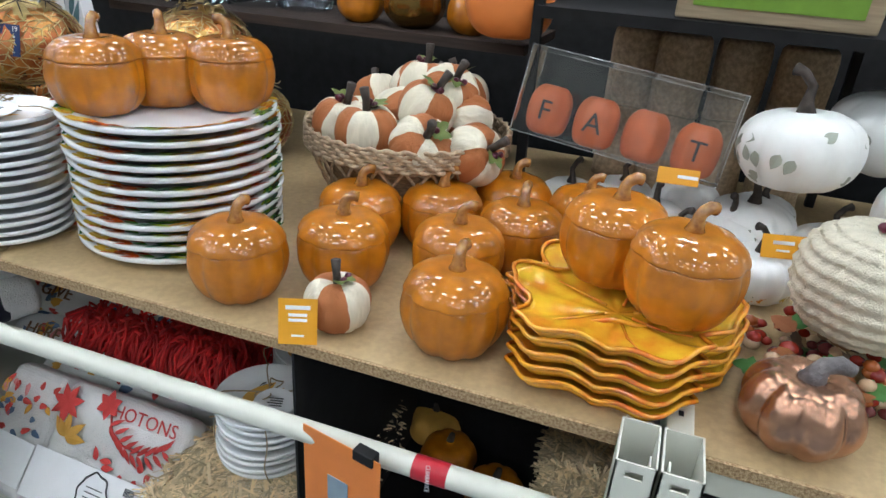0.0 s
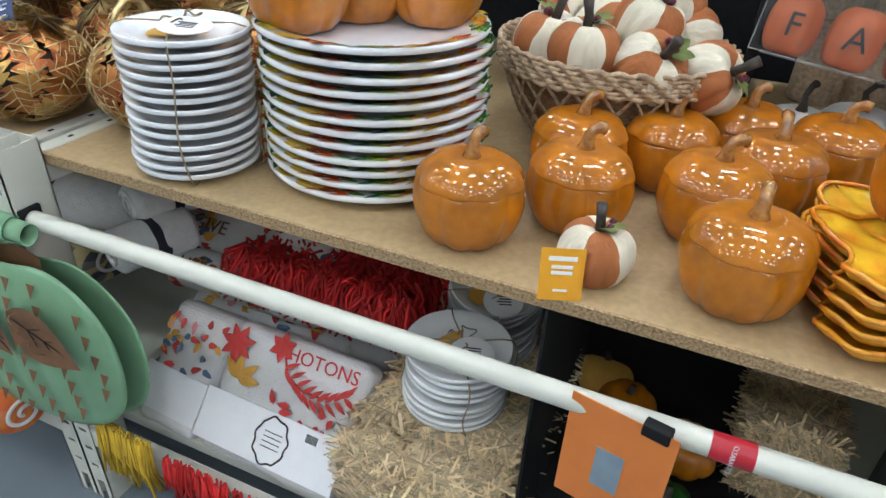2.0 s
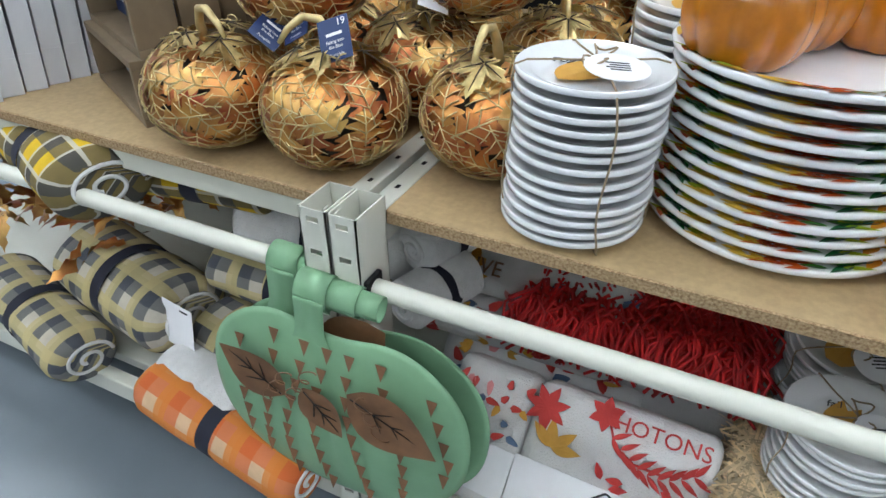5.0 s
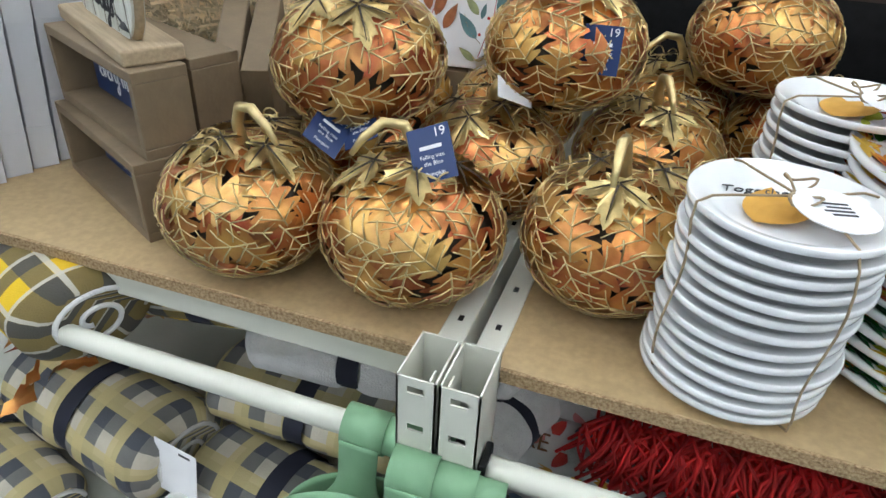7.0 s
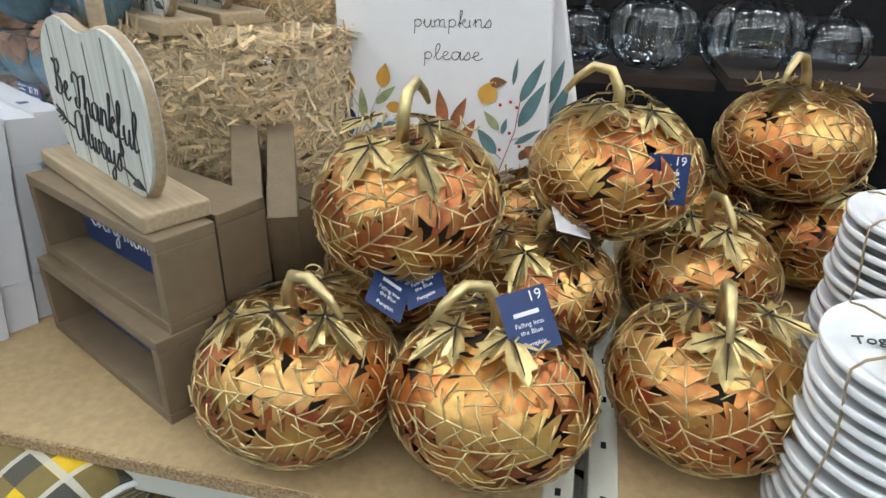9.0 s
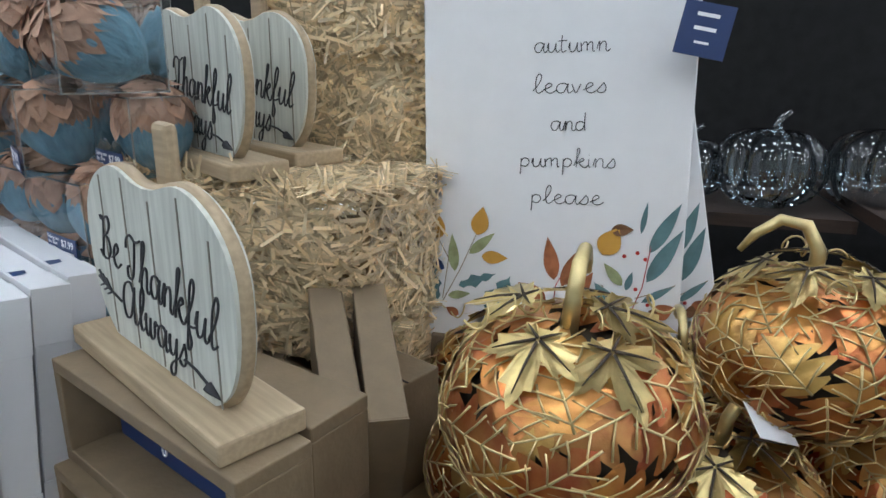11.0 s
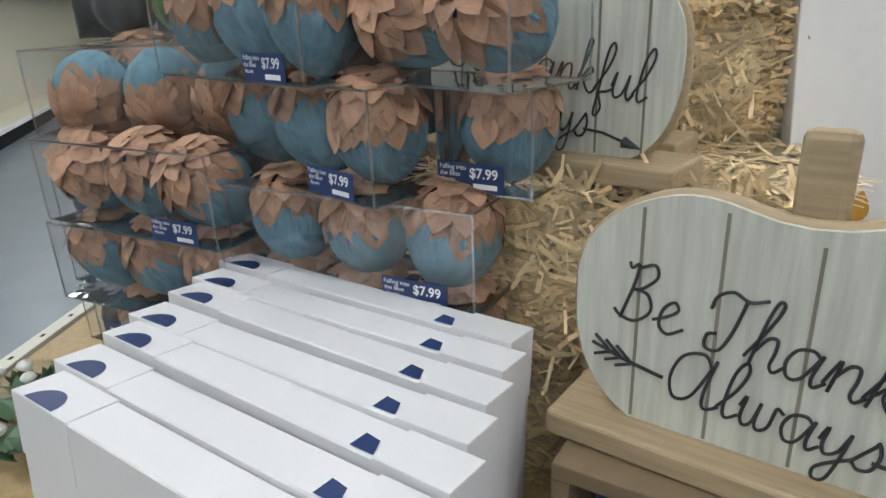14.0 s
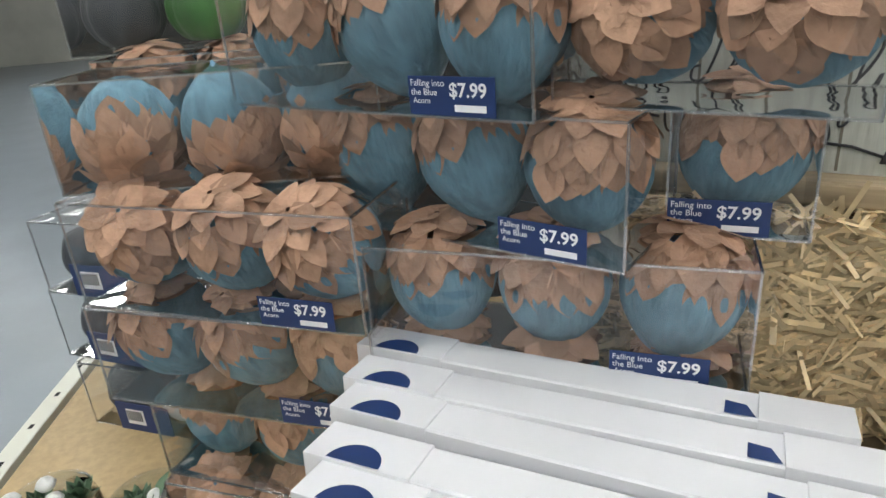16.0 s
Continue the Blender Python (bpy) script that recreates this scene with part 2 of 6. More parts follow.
M_YELYARN = mat("mustard_yarn", (0.55, 0.36, 0.02), 0.8, vary=0.3, island=0.3)
M_GREENTIN = mat("green_painted_tin", (0.22, 0.40, 0.23), 0.5, vary=0.14, scale=14, bump=0.08)
M_RUSTTIN = mat("rusty_tin", (0.20, 0.095, 0.04), 0.6, vary=0.35, scale=30, bump=0.15)
M_WREATH = palette("print_bits", [(0.5, 0.05, 0.04), (0.62, 0.33, 0.05), (0.10, 0.15, 0.25), (0.65, 0.25, 0.25)], 0.9)
M_REDPRINT = mat("red_print", (0.50, 0.045, 0.04), 0.9)
M_OCHREPRINT = mat("ochre_print", (0.62, 0.34, 0.06), 0.9)
M_NAVYRIB = mat("navy_ribbon", (0.012, 0.014, 0.028), 0.8)
P_YELLOW = plaid("yellow_plaid", (0.70, 0.46, 0.01), (0.035, 0.045, 0.06), (0.50, 0.48, 0.42), 0.07, 0.95, 0.35)
P_GREY = plaid("grey_plaid", (0.54, 0.50, 0.41), (0.04, 0.05, 0.07), (0.50, 0.42, 0.20), 0.085)
P_ORANGE = plaid("orange_plaid", (0.62, 0.42, 0.26), (0.58, 0.11, 0.015), (0.60, 0.20, 0.03))
M_GREEN = mat("green_gourd", (0.04, 0.18, 0.03), 0.4, vary=0.5, scale=20)
M_DARKPK = mat("slate_gourd", (0.03, 0.035, 0.045), 0.5, vary=0.4)
M_SUCC = mat("succulent_leaf", (0.10, 0.17, 0.10), 0.6, island=0.35)
M_SAGE = mat("sage_print", (0.36, 0.40, 0.20), 0.8, vary=0.35, scale=60)
M_RUSTPRINT = mat("rust_leaf_print", (0.42, 0.15, 0.06), 0.8, vary=0.4, scale=60)
M_TEAL = mat("teal_print", (0.13, 0.24, 0.26), 0.8, vary=0.3)
M_GONDOLA = mat("cream_gondola", (0.58, 0.55, 0.44), 0.6, vary=0.06)


# ---- mesh helpers ----
def link(name, data, material=None, parent=None, label="", smooth=True):
    if material is not None and not data.materials:
        data.materials.append(material)
    if smooth:
        data.polygons.foreach_set("use_smooth", [True] * len(data.polygons))
    ob = new(name, data)
    if parent is not None:
        ob.parent = parent
    if label:
        tagged(ob, label)
    return ob


def to_mesh(name, bm):
    me = bpy.data.meshes.new(name)
    bmesh.ops.recalc_face_normals(bm, faces=bm.faces)
    bm.to_mesh(me)
    bm.free()
    return me


def part(name, bm, material, parent, label="", smooth=True, m=None):
    """One mesh object under a thing or a part."""
    ob = link(name, to_mesh(name, bm) if isinstance(bm, bmesh.types.BMesh) else bm, material, parent, label, smooth)
    if m is not None:
        ob.matrix_basis = m
    return ob


def thing(name, m, label, category, group="", kind=""):
    """An empty at a thing's base."""
    ob = new(name)
    ob.empty_display_size = 0.05
    ob.matrix_basis = m
    return tagged(ob, label, category, group, kind)


def box_bm(x0, x1, y0, y1, z0, z1, bevel=0.0, seg=2, bm=None):
    own = bm is None
    bm = bm or bmesh.new()
    got = bmesh.ops.create_cube(bm, size=1, matrix=Matrix.Translation(((x0 + x1) / 2, (y0 + y1) / 2, (z0 + z1) / 2)) @ Matrix.Diagonal((x1 - x0, y1 - y0, z1 - z0, 1)))
    if bevel:
        es = {e for v in got["verts"] for e in v.link_edges}
        bmesh.ops.bevel(bm, geom=list(es), offset=bevel, segments=seg, affect="EDGES", profile=0.5)
    return bm


def grid_mesh(name, pts, close_u=True, close_v=False, cap=False, uv=None):
    """A mesh over rows of points."""
    rows, cols = len(pts), len(pts[0])
    vs = [p for row in pts for p in row]
    fs = []
    for i in range(rows - (0 if close_v else 1)):
        for j in range(cols - (0 if close_u else 1)):
            a, b = i * cols + j, i * cols + (j + 1) % cols
            c, d = ((i + 1) % rows) * cols + (j + 1) % cols, ((i + 1) % rows) * cols + j
            fs.append((a, b, c, d))
    if cap:
        fs.append(tuple(range(cols))[::-1])
        fs.append(tuple((rows - 1) * cols + j for j in range(cols)))
    me = bpy.data.meshes.new(name)
    me.from_pydata([tuple(v) for v in vs], [], fs)
    if uv:
        lay = me.uv_layers.new(name="UVMap")
        for loop in me.loops:
            i, j = divmod(loop.vertex_index, cols)
            lay.data[loop.index].uv = uv(i, j)
    me.update()
    return me


def lathe(name, profile, seg=48, ribs=0, depth=0.0, sharp=1.0, wobble=0.0, seed=0, cap=False):
    """Turns a profile of (radius, height) round z; ribs press grooves into it."""
    r0 = random.Random(seed)
    ph = [r0.uniform(0, 6.28) for _ in range(4)]
    if ribs:
        fine = smooth_line(profile, 3)
        profile = [(max(0.0005, p.x), p.z) for p in fine]
    rows = []
    for r, z in profile:
        row = []
        for j in range(seg):
            a = 2 * math.pi * j / seg
            k = 1.0
            if ribs:
                c = abs(math.sin(a * ribs / 2 + ph[0] * 0.1 * (wobble > 0)))
                k -= depth * (1 - c ** sharp)
            if wobble:
                k += wobble * (math.sin(2 * a + ph[1]) + math.sin(3 * a + ph[2] + z * 20))
            row.append((r * k * math.cos(a), r * k * math.sin(a), z))
        rows.append(row)
    return grid_mesh(name, rows, cap=cap)


def tube(name, pts, radius, seg=8, cap=True, closed=False):
    """A round bar along points; radius may be one number or one for each point."""
    pts = [Vector(p) for p in pts]
    n = len(pts)
    rad = radius if isinstance(radius, (list, tuple)) else [radius] * n
    rows, up = [], None
    for i, p in enumerate(pts):
        a = pts[(i - 1) % n] if closed or i else pts[0]
        b = pts[(i + 1) % n] if closed or i < n - 1 else pts[-1]
        d = (b - a).normalized()
        if up is None:
            up = Vector((0, 0, 1)) if abs(d.z) < 0.9 else Vector((1, 0, 0))
        s = d.cross(up).normalized()
        up = s.cross(d).normalized()
        rows.append([p + rad[i] * (math.cos(q) * s + math.sin(q) * up) for q in (2 * math.pi * k / seg for k in range(seg))])
    return grid_mesh(name, rows, close_v=closed, cap=cap and not closed)


def join_meshes(name, items):
    """One mesh out of several (mesh, matrix) pairs."""
    vs, fs, off = [], [], 0
    for me, m in items:
        vs += [tuple(m @ v.co) for v in me.vertices]
        fs += [tuple(i + off for i in p.vertices) for p in me.polygons]
        off += len(me.vertices)
    out = bpy.data.meshes.new(name)
    out.from_pydata(vs, [], fs)
    out.update()
    return out


TEXTS = {}


def text_mesh(s, size, extrude=0.0004, shear=0.0, spacing=1.0, fat=0.0):
    key = (s, size, extrude, shear, spacing, fat)
    if key not in TEXTS:
        cu = bpy.data.curves.new("text", "FONT")
        cu.body, cu.size, cu.extrude, cu.shear, cu.space_character, cu.offset = s, size, extrude, shear, spacing, fat
        cu.align_x, cu.align_y, cu.resolution_u = "CENTER", "CENTER", 3
        ob = bpy.data.objects.new("text", cu)
        scene.collection.objects.link(ob)
        bpy.context.view_layer.update()
        TEXTS[key] = bpy.data.meshes.new_from_object(ob.evaluated_get(bpy.context.evaluated_depsgraph_get()))
        bpy.data.objects.remove(ob)
    return TEXTS[key].copy()


def writing(s, size, parent, m, material=None, name="lettering", **kw):
    return part(name, text_mesh(s, size, **kw), material or M_INK, parent, smooth=False, m=m)


def leaf_outline(kind, length, width, n=9):
    """The half outlines of a leaf from its foot to its tip: lobed, oak or plain."""
    out = []
    for i in range(n + 1):
        u = i / n
        w = math.sin(math.pi * u ** 0.75) * width / 2
        if kind == "lobed":
            w *= 0.55 + 0.75 * abs(math.sin(u * 3 * math.pi))
        elif kind == "oak":
            w *= 0.7 + 0.3 * math.sin(u * 6 * math.pi)
        elif kind == "cut":
            w *= 0.30 + 0.95 * abs(math.sin((u + 0.04) * 4 * math.pi)) ** 0.8
        elif kind == "petal":
            w = width / 2 * min(1.0, 0.6 + u) * (1 - max(0.0, (u - 0.5) / 0.5) ** 1.7)
        out.append((w, u * length))
    return out


def leaf_pieces(items, kind="plain", n=8):
    """Verts and faces of many flat, slightly folded leaves; items: (matrix, length, width, curl)."""
    vs, fs = [], []
    for m, length, width, curl in items:
        base = len(vs)
        for w, y in leaf_outline(kind, length, width, n):
            q = y / length
            z = -curl * q * q * length
            for x, dz in ((-w, 0.12 * w), (0, 0), (w, 0.12 * w)):
                vs.append(tuple(m @ Vector((x, y, z + dz))))
        for i in range(n):
            a = base + 3 * i
            fs += [(a, a + 1, a + 4, a + 3), (a + 1, a + 2, a + 5, a + 4)]
    return vs, fs


def leaves_mesh(name, items, kind="plain", n=8):
    me = bpy.data.meshes.new(name)
    vs, fs = leaf_pieces(items, kind, n)
    me.from_pydata(vs, [], fs)
    me.update()
    return me


MAPLE = ((-2.2, 0.40), (-1.12, 0.82), (0, 1.0), (1.12, 0.82), (2.2, 0.40))


def maple_point(a, r, size, curl):
    return (math.sin(a) * r * size * 0.82, (0.12 + math.cos(a) * r * 0.85) * size, -curl * r * r * size * 0.45)


def maple_bm(size, curl=0.3):
    """A five-lobed leaf with toothed lobes and a folded midrib, its foot at the origin, lying along y."""
    bm = bmesh.new()
    rim = []
    for i, (a, r) in enumerate(MAPLE):
        rim += [(a - 0.44, r * 0.52, 0), (a - 0.34, r * 0.76, 1), (a - 0.18, r * 0.72, 0), (a - 0.12, r * 0.84, 0), (a, r, 2), (a + 0.12, r * 0.84, 0), (a + 0.18, r * 0.72, 0), (a + 0.34, r * 0.76, 1), (a + 0.44, r * 0.52, 0)]
        if i < 4:
            rim.append(((a + MAPLE[i + 1][0]) / 2, 0.34, 0))
    c = bm.verts.new((0, 0.12 * size, 0.0))
    ring = []
    for a, r, up in rim:
        x, y, z = maple_point(a, r, size, curl)
        ring.append(bm.verts.new((x, y, z + (0.03 * size if up == 1 else 0))))
    for u, v in zip(ring, ring[1:]):
        bm.faces.new((c, u, v))
    bm.faces.new((c, ring[-1], ring[0]))
    bmesh.ops.solidify(bm, geom=bm.faces[:], thickness=0.0012)
    return bm


def maple_veins(size, curl=0.3):
    """Dark ribs from the foot towards each lobe's tip."""
    it = []
    for a, r in MAPLE:
        pts = [Vector(maple_point(a, r * k, size, curl)) + Vector((0, 0, 0.0012)) for k in (0.05, 0.4, 0.8)]
        it.append((tube("v", pts, [0.0014, 0.0011, 0.0004], 5), Matrix()))
    return join_meshes("leaf_vein", it)


# handwriting: each letter's strokes on a unit cap height, and its advance
GLYPH = {}
GLYPH["B"] = (0.62, [(0, 0.92), (0.06, 0.84), (0.15, 0.92), (0.17, 0.6), (0.12, 0)], [(0.15, 0.86), (0.38, 0.98), (0.48, 0.8), (0.3, 0.56), (0.17, 0.52), (0.42, 0.5), (0.54, 0.25), (0.36, 0.02), (0.1, 0.04), (-0.02, 0.12)])
GLYPH["e"] = (0.44, [(0, 0.15), (0.2, 0.28), (0.32, 0.42), (0.22, 0.52), (0.1, 0.36), (0.12, 0.1), (0.28, 0), (0.48, 0.15)])
GLYPH["T"] = (0.66, [(0, 0.62), (0.02, 0.82), (0.2, 0.95), (0.45, 0.88), (0.68, 0.98)], [(0.42, 0.9), (0.4, 0.4), (0.32, 0.05), (0.12, 0.02), (0.08, 0.22), (0.2, 0.28)])
GLYPH["h"] = (0.5, [(0, 0.1), (0.16, 0.6), (0.22, 0.95), (0.14, 1), (0.1, 0.7), (0.1, 0)], [(0.1, 0.2), (0.2, 0.45), (0.32, 0.48), (0.36, 0.3), (0.36, 0.08), (0.44, 0), (0.54, 0.12)])
GLYPH["a"] = (0.54, [(0.4, 0.42), (0.28, 0.5), (0.1, 0.44), (0.03, 0.22), (0.12, 0.02), (0.28, 0.06), (0.4, 0.4)], [(0.42, 0.48), (0.4, 0.15), (0.46, 0), (0.58, 0.12)])
GLYPH["n"] = (0.5, [(0, 0.12), (0.06, 0.4), (0.1, 0.48), (0.1, 0.02)], [(0.1, 0.25), (0.2, 0.46), (0.32, 0.48), (0.36, 0.3), (0.36, 0.08), (0.44, 0), (0.54, 0.12)])
GLYPH["k"] = (0.48, [(0, 0.1), (0.14, 0.6), (0.2, 0.95), (0.12, 1), (0.1, 0.7), (0.08, 0)], [(0.1, 0.2), (0.28, 0.48), (0.36, 0.4), (0.2, 0.25), (0.3, 0.06), (0.42, 0), (0.52, 0.12)])
GLYPH["f"] = (0.38, [(0, 0.1), (0.2, 0.5), (0.28, 0.85), (0.2, 1), (0.12, 0.8), (0.12, 0.2), (0.12, -0.35), (0.2, -0.42), (0.26, -0.25), (0.14, 0.02), (0.3, 0.08), (0.42, 0.14)])
GLYPH["u"] = (0.5, [(0, 0.2), (0.06, 0.48), (0.06, 0.15), (0.14, 0), (0.28, 0.1), (0.36, 0.46)], [(0.36, 0.46), (0.36, 0.12), (0.44, 0), (0.54, 0.12)])
GLYPH["l"] = (0.32, [(0, 0.12), (0.2, 0.5), (0.28, 0.85), (0.2, 1), (0.1, 0.75), (0.1, 0.2), (0.18, 0), (0.34, 0.12)])
GLYPH["A"] = (0.86, [(0.62, 0.72), (0.44, 0.9), (0.14, 0.76), (0.04, 0.36), (0.18, 0.02), (0.44, 0.12), (0.62, 0.7)], [(0.66, 0.86), (0.62, 0.25), (0.7, 0), (0.9, 0.12)])
GLYPH["w"] = (0.62, [(0, 0.3), (0.06, 0.48), (0.06, 0.15), (0.14, 0), (0.24, 0.1), (0.28, 0.45)], [(0.28, 0.45), (0.28, 0.12), (0.36, 0), (0.48, 0.12), (0.5, 0.45), (0.62, 0.4)])
GLYPH["y"] = (0.48, [(0, 0.25), (0.06, 0.48), (0.06, 0.2), (0.14, 0.05), (0.28, 0.15), (0.36, 0.48)], [(0.36, 0.48), (0.34, 0), (0.28, -0.35), (0.14, -0.4), (0.1, -0.22), (0.3, -0.02), (0.5, 0.12)])
GLYPH["s"] = (0.36, [(0, 0.1), (0.18, 0.42), (0.22, 0.5), (0.3, 0.3), (0.26, 0.06), (0.12, 0), (0.02, 0.08)])
GLYPH["t"] = (0.36, [(0.1, 0.85), (0.08, 0.2), (0.14, 0), (0.28, 0.08)], [(-0.06, 0.56), (0.3, 0.58)])
GLYPH["m"] = (0.64, [(0, 0.45), (0.04, 0.02)], [(0.04, 0.3), (0.14, 0.46), (0.24, 0.44), (0.26, 0.05)], [(0.26, 0.3), (0.36, 0.46), (0.46, 0.44), (0.48, 0.05), (0.56, 0.02)])
GLYPH["d"] = (0.48, [(0.36, 0.4), (0.22, 0.48), (0.06, 0.4), (0.02, 0.18), (0.12, 0.02), (0.28, 0.08), (0.36, 0.3)], [(0.38, 0.95), (0.37, 0.3), (0.4, 0.02)])
GLYPH["p"] = (0.46, [(0.06, 0.45), (0.05, 0), (0.03, -0.4)], [(0.05, 0.3), (0.16, 0.47), (0.32, 0.42), (0.36, 0.22), (0.24, 0.03), (0.06, 0.08)])
GLYPH["i"] = (0.22, [(0.06, 0.45), (0.06, 0.1), (0.12, 0)], [(0.06, 0.66), (0.066, 0.70)])
GLYPH["v"] = (0.38, [(0, 0.46), (0.14, 0.02), (0.3, 0.46)])
GLYPH["o"] = (0.44, [(0.2, 0.48), (0.05, 0.38), (0.04, 0.12), (0.18, 0), (0.34, 0.12), (0.34, 0.38), (0.2, 0.48)])
GLYPH["r"] = (0.34, [(0.04, 0.45), (0.05, 0.02)], [(0.05, 0.28), (0.14, 0.45), (0.28, 0.44)])
GLYPH["g"] = (0.48, [(0.36, 0.4), (0.22, 0.48), (0.06, 0.4), (0.02, 0.18), (0.12, 0.04), (0.28, 0.08), (0.36, 0.4)], [(0.37, 0.46), (0.36, -0.2), (0.24, -0.4), (0.06, -0.34)])


def smooth_line(pts, per=5):
    """A curve that passes through all the points."""
    v = [Vector((x, 0, z)) for x, z in pts]
    v = [2 * v[0] - v[1]] + v + [2 * v[-1] - v[-2]]
    out = []
    for a, b, c, d in zip(v, v[1:], v[2:], v[3:]):
        for k in range(per):
            u = k / per
            out.append(0.5 * (2 * b + (c - a) * u + (2 * a - 5 * b + 4 * c - d) * u * u + (3 * b - a - 3 * c + d) * u ** 3))
    return out + [v[-2]]


def script_mesh(s, width, cap, radius, slant=0.0):
    """Pen strokes of a handwritten word in the x z plane, from x = 0 to the given width."""
    pen, strokes = 0.0, []
    for ch in s:
        if ch == " ":
            pen += 0.3
            continue
        for st in GLYPH[ch][1:]:
            strokes.append([(pen + x, z) for x, z in st])
        pen += GLYPH[ch][0]
    k = width / pen
    it = []
    for st in strokes:
        line = [Vector((p.x * k + slant * p.z * cap, 0, p.z * cap)) for p in smooth_line(st)]
        it.append((tube("pen", line, radius, 5), Matrix()))
    return join_meshes("script", it)


# ---- large structure ----
def slab(name, x0, x1, y0, y1, z0, z1, material, label, category, bevel=0.0):
    ob = link(name, to_mesh(name, box_bm(x0, x1, y0, y1, z0, z1, bevel)), material, smooth=False)
    return tagged(ob, label, category, kind="structure")


slab("floor", -14, 9, -8, 18, -0.1, 0, M_FLOOR, "blue-grey sealed concrete shop floor with faint mottling", "floor")
slab("ceiling", -14, 9, -8, 18, 4.6, 4.7, M_CEIL, "grey open shop ceiling with square lamps", "ceiling")
slab("wall_north", -14, 9, 18, 18.2, 0, 4.7, M_WALL, "plain cream shop wall far behind the shelves", "wall")
slab("wall_south", -14, 9, -8.2, -8, 0, 4.7, M_WALL, "plain cream shop wall behind the aisle", "wall")
slab("wall_west", -14.2, -14, -8.2, 18.2, 0, 4.7, M_WALL, "plain cream shop wall at the end", "wall")
slab("wall_east", 9, 9.2, -8.2, 18.2, 0, 4.7, M_WALL, "plain cream shop wall at the other end", "wall")

M_LAMP = glow("lamp_panel", LAMP)
for ix in range(9):
    for iy in range(9):
        px, py = -9.8 + 2.2 * ix, -6.4 + 2.4 * iy
        t = thing("ceiling_light", pose(px, py, 4.56), "square white shop ceiling lamp, switched on", "lamp", "ceiling lamps")
        part("housing", box_bm(-0.36, 0.36, -0.36, 0.36, -0.02, 0.04, 0.01), M_PAINT, t, smooth=False)
        part("diffuser", box_bm(-0.33, 0.33, -0.33, 0.33, -0.03, -0.021), M_LAMP, t, "glowing white panel", smooth=False)

# the rack: bays of chipboard between cream uprights
XA, XB = -0.158, 1.158       # joints between the bays
DEPTH = 1.05
BAYS = ((-1.71, XA - 0.032), (XA + 0.03, XB - 0.032), (XB + 0.03, XB + 1.25))
for x0, x1 in BAYS:
    b = thing("shelf_board", pose(0, 0, 0), "tan chipboard shelf with a raw speckled front edge", "shelf", "shelf boards")
    part("board", box_bm(x0, x1, 0.004, DEPTH, HS - 0.016, HS, 0.001, 1), M_BOARD, b, smooth=False)
    part("front_edge", box_bm(x0, x1, 0.0, 0.004, HS - 0.017, HS - 0.0005), M_BOARD_EDGE, b, "raw chipboard edge", smooth=False)
    if x0 == XA + 0.03:
        beam_y = 0.30
    else:
        beam_y = 0.012
    s = thing("shelf_beam", pose(0, 0, 0), "cream steel beam under the shelf board", "shelf beam", "shelf beams")
    part("beam", box_bm(x0, x1, beam_y, beam_y + 0.028, HS - 0.06, HS - 0.0175, 0.003), M_PAINT, s, smooth=False)
    lo = thing("lower_deck", pose(0, 0, 0), "cream steel lower shelf close to the floor", "shelf", "lower shelves")
    part("deck", box_bm(x0, x1, 0.0, DEPTH, 0.17, 0.195, 0.003), M_PAINT, lo, smooth=False)
    part("front_lip", box_bm(x0, x1, -0.075, -0.045, 0.165, 0.215, 0.004), M_PAINT, lo, smooth=False)


def upright(x, flip):
    """An open steel channel with square punched holes along its face."""
    t = thing("rack_upright", pose(x, -0.04, 0), "cream slotted steel rack upright with punched square holes", "rack post", "rack uprights")
    w, d, th, top = 0.021, 0.036, 0.0022, 0.779
    bm = bmesh.new()
    for x0, x1, y0, y1 in ((-w, -w + th, -d, d), (w - th, w, -d, d), (-w, w, d - th, d), (-w, -0.009, -d, -d + th), (0.009, w, -d, -d + th)):
        box_bm(x0, x1, y0, y1, 0, top, bm=bm)
    step, first = 0.0508, 0.763
    for k in range(15):
        zc = first - step * k
        upper = first - step * (k - 1) - 0.004 if k else top
        box_bm(-0.009, 0.009, -d, -d + th, zc + 0.005, upper, bm=bm)
    part("channel", bm, M_PAINT, t, smooth=False)
    part("return_lip", box_bm(flip * w - flip * 0.008 - 0.001, flip * w - flip * 0.008 + 0.001, -d + 0.004, -d + 0.02, 0.02, top - 0.001), M_PAINT, t, smooth=False)
    a = thing("cross_arm", pose(x, 0, 0), "cream steel cross arm level with the boards", "rack arm", "rack arms")
    part("arm", box_bm(-0.0155, 0.0155, 0.0, DEPTH, HS - 0.05, HS + 0.002, 0.002), M_PAINT, a, smooth=False)
    bmh = bmesh.new()
    for i in range(12):
        box_bm(-0.003, 0.003, 0.06 + i * 0.08, 0.07 + i * 0.08, HS + 0.0021, HS + 0.0026, bm=bmh)
    part("slot", bmh, M_BLACK, a, "dark punched slot", smooth=False)


for xj in (XA, XB):
    upright(xj - 0.0225, 1)
    upright(xj + 0.0225, -1)
upright(-1.735, 1)


def bar(x0, x1):
    t = thing("hang_bar", pose(0, -0.055, 0.664), "cream rounded steel bar between the uprights", "rail", "hang bars")
    part("tube", tube("tube", [(x0, 0, 0), (x0 + 0.02, 0, 0), (x1 - 0.02, 0, 0), (x1, 0, 0)], 0.0145, 14), M_PAINT, t)
    for x in (x0 + 0.004, x1 - 0.004):
        part("end_bracket", box_bm(x - 0.004, x + 0.004, -0.018, 0.018, -0.02, 0.02, 0.002), M_BLACK, t, "dark end bracket", smooth=False)


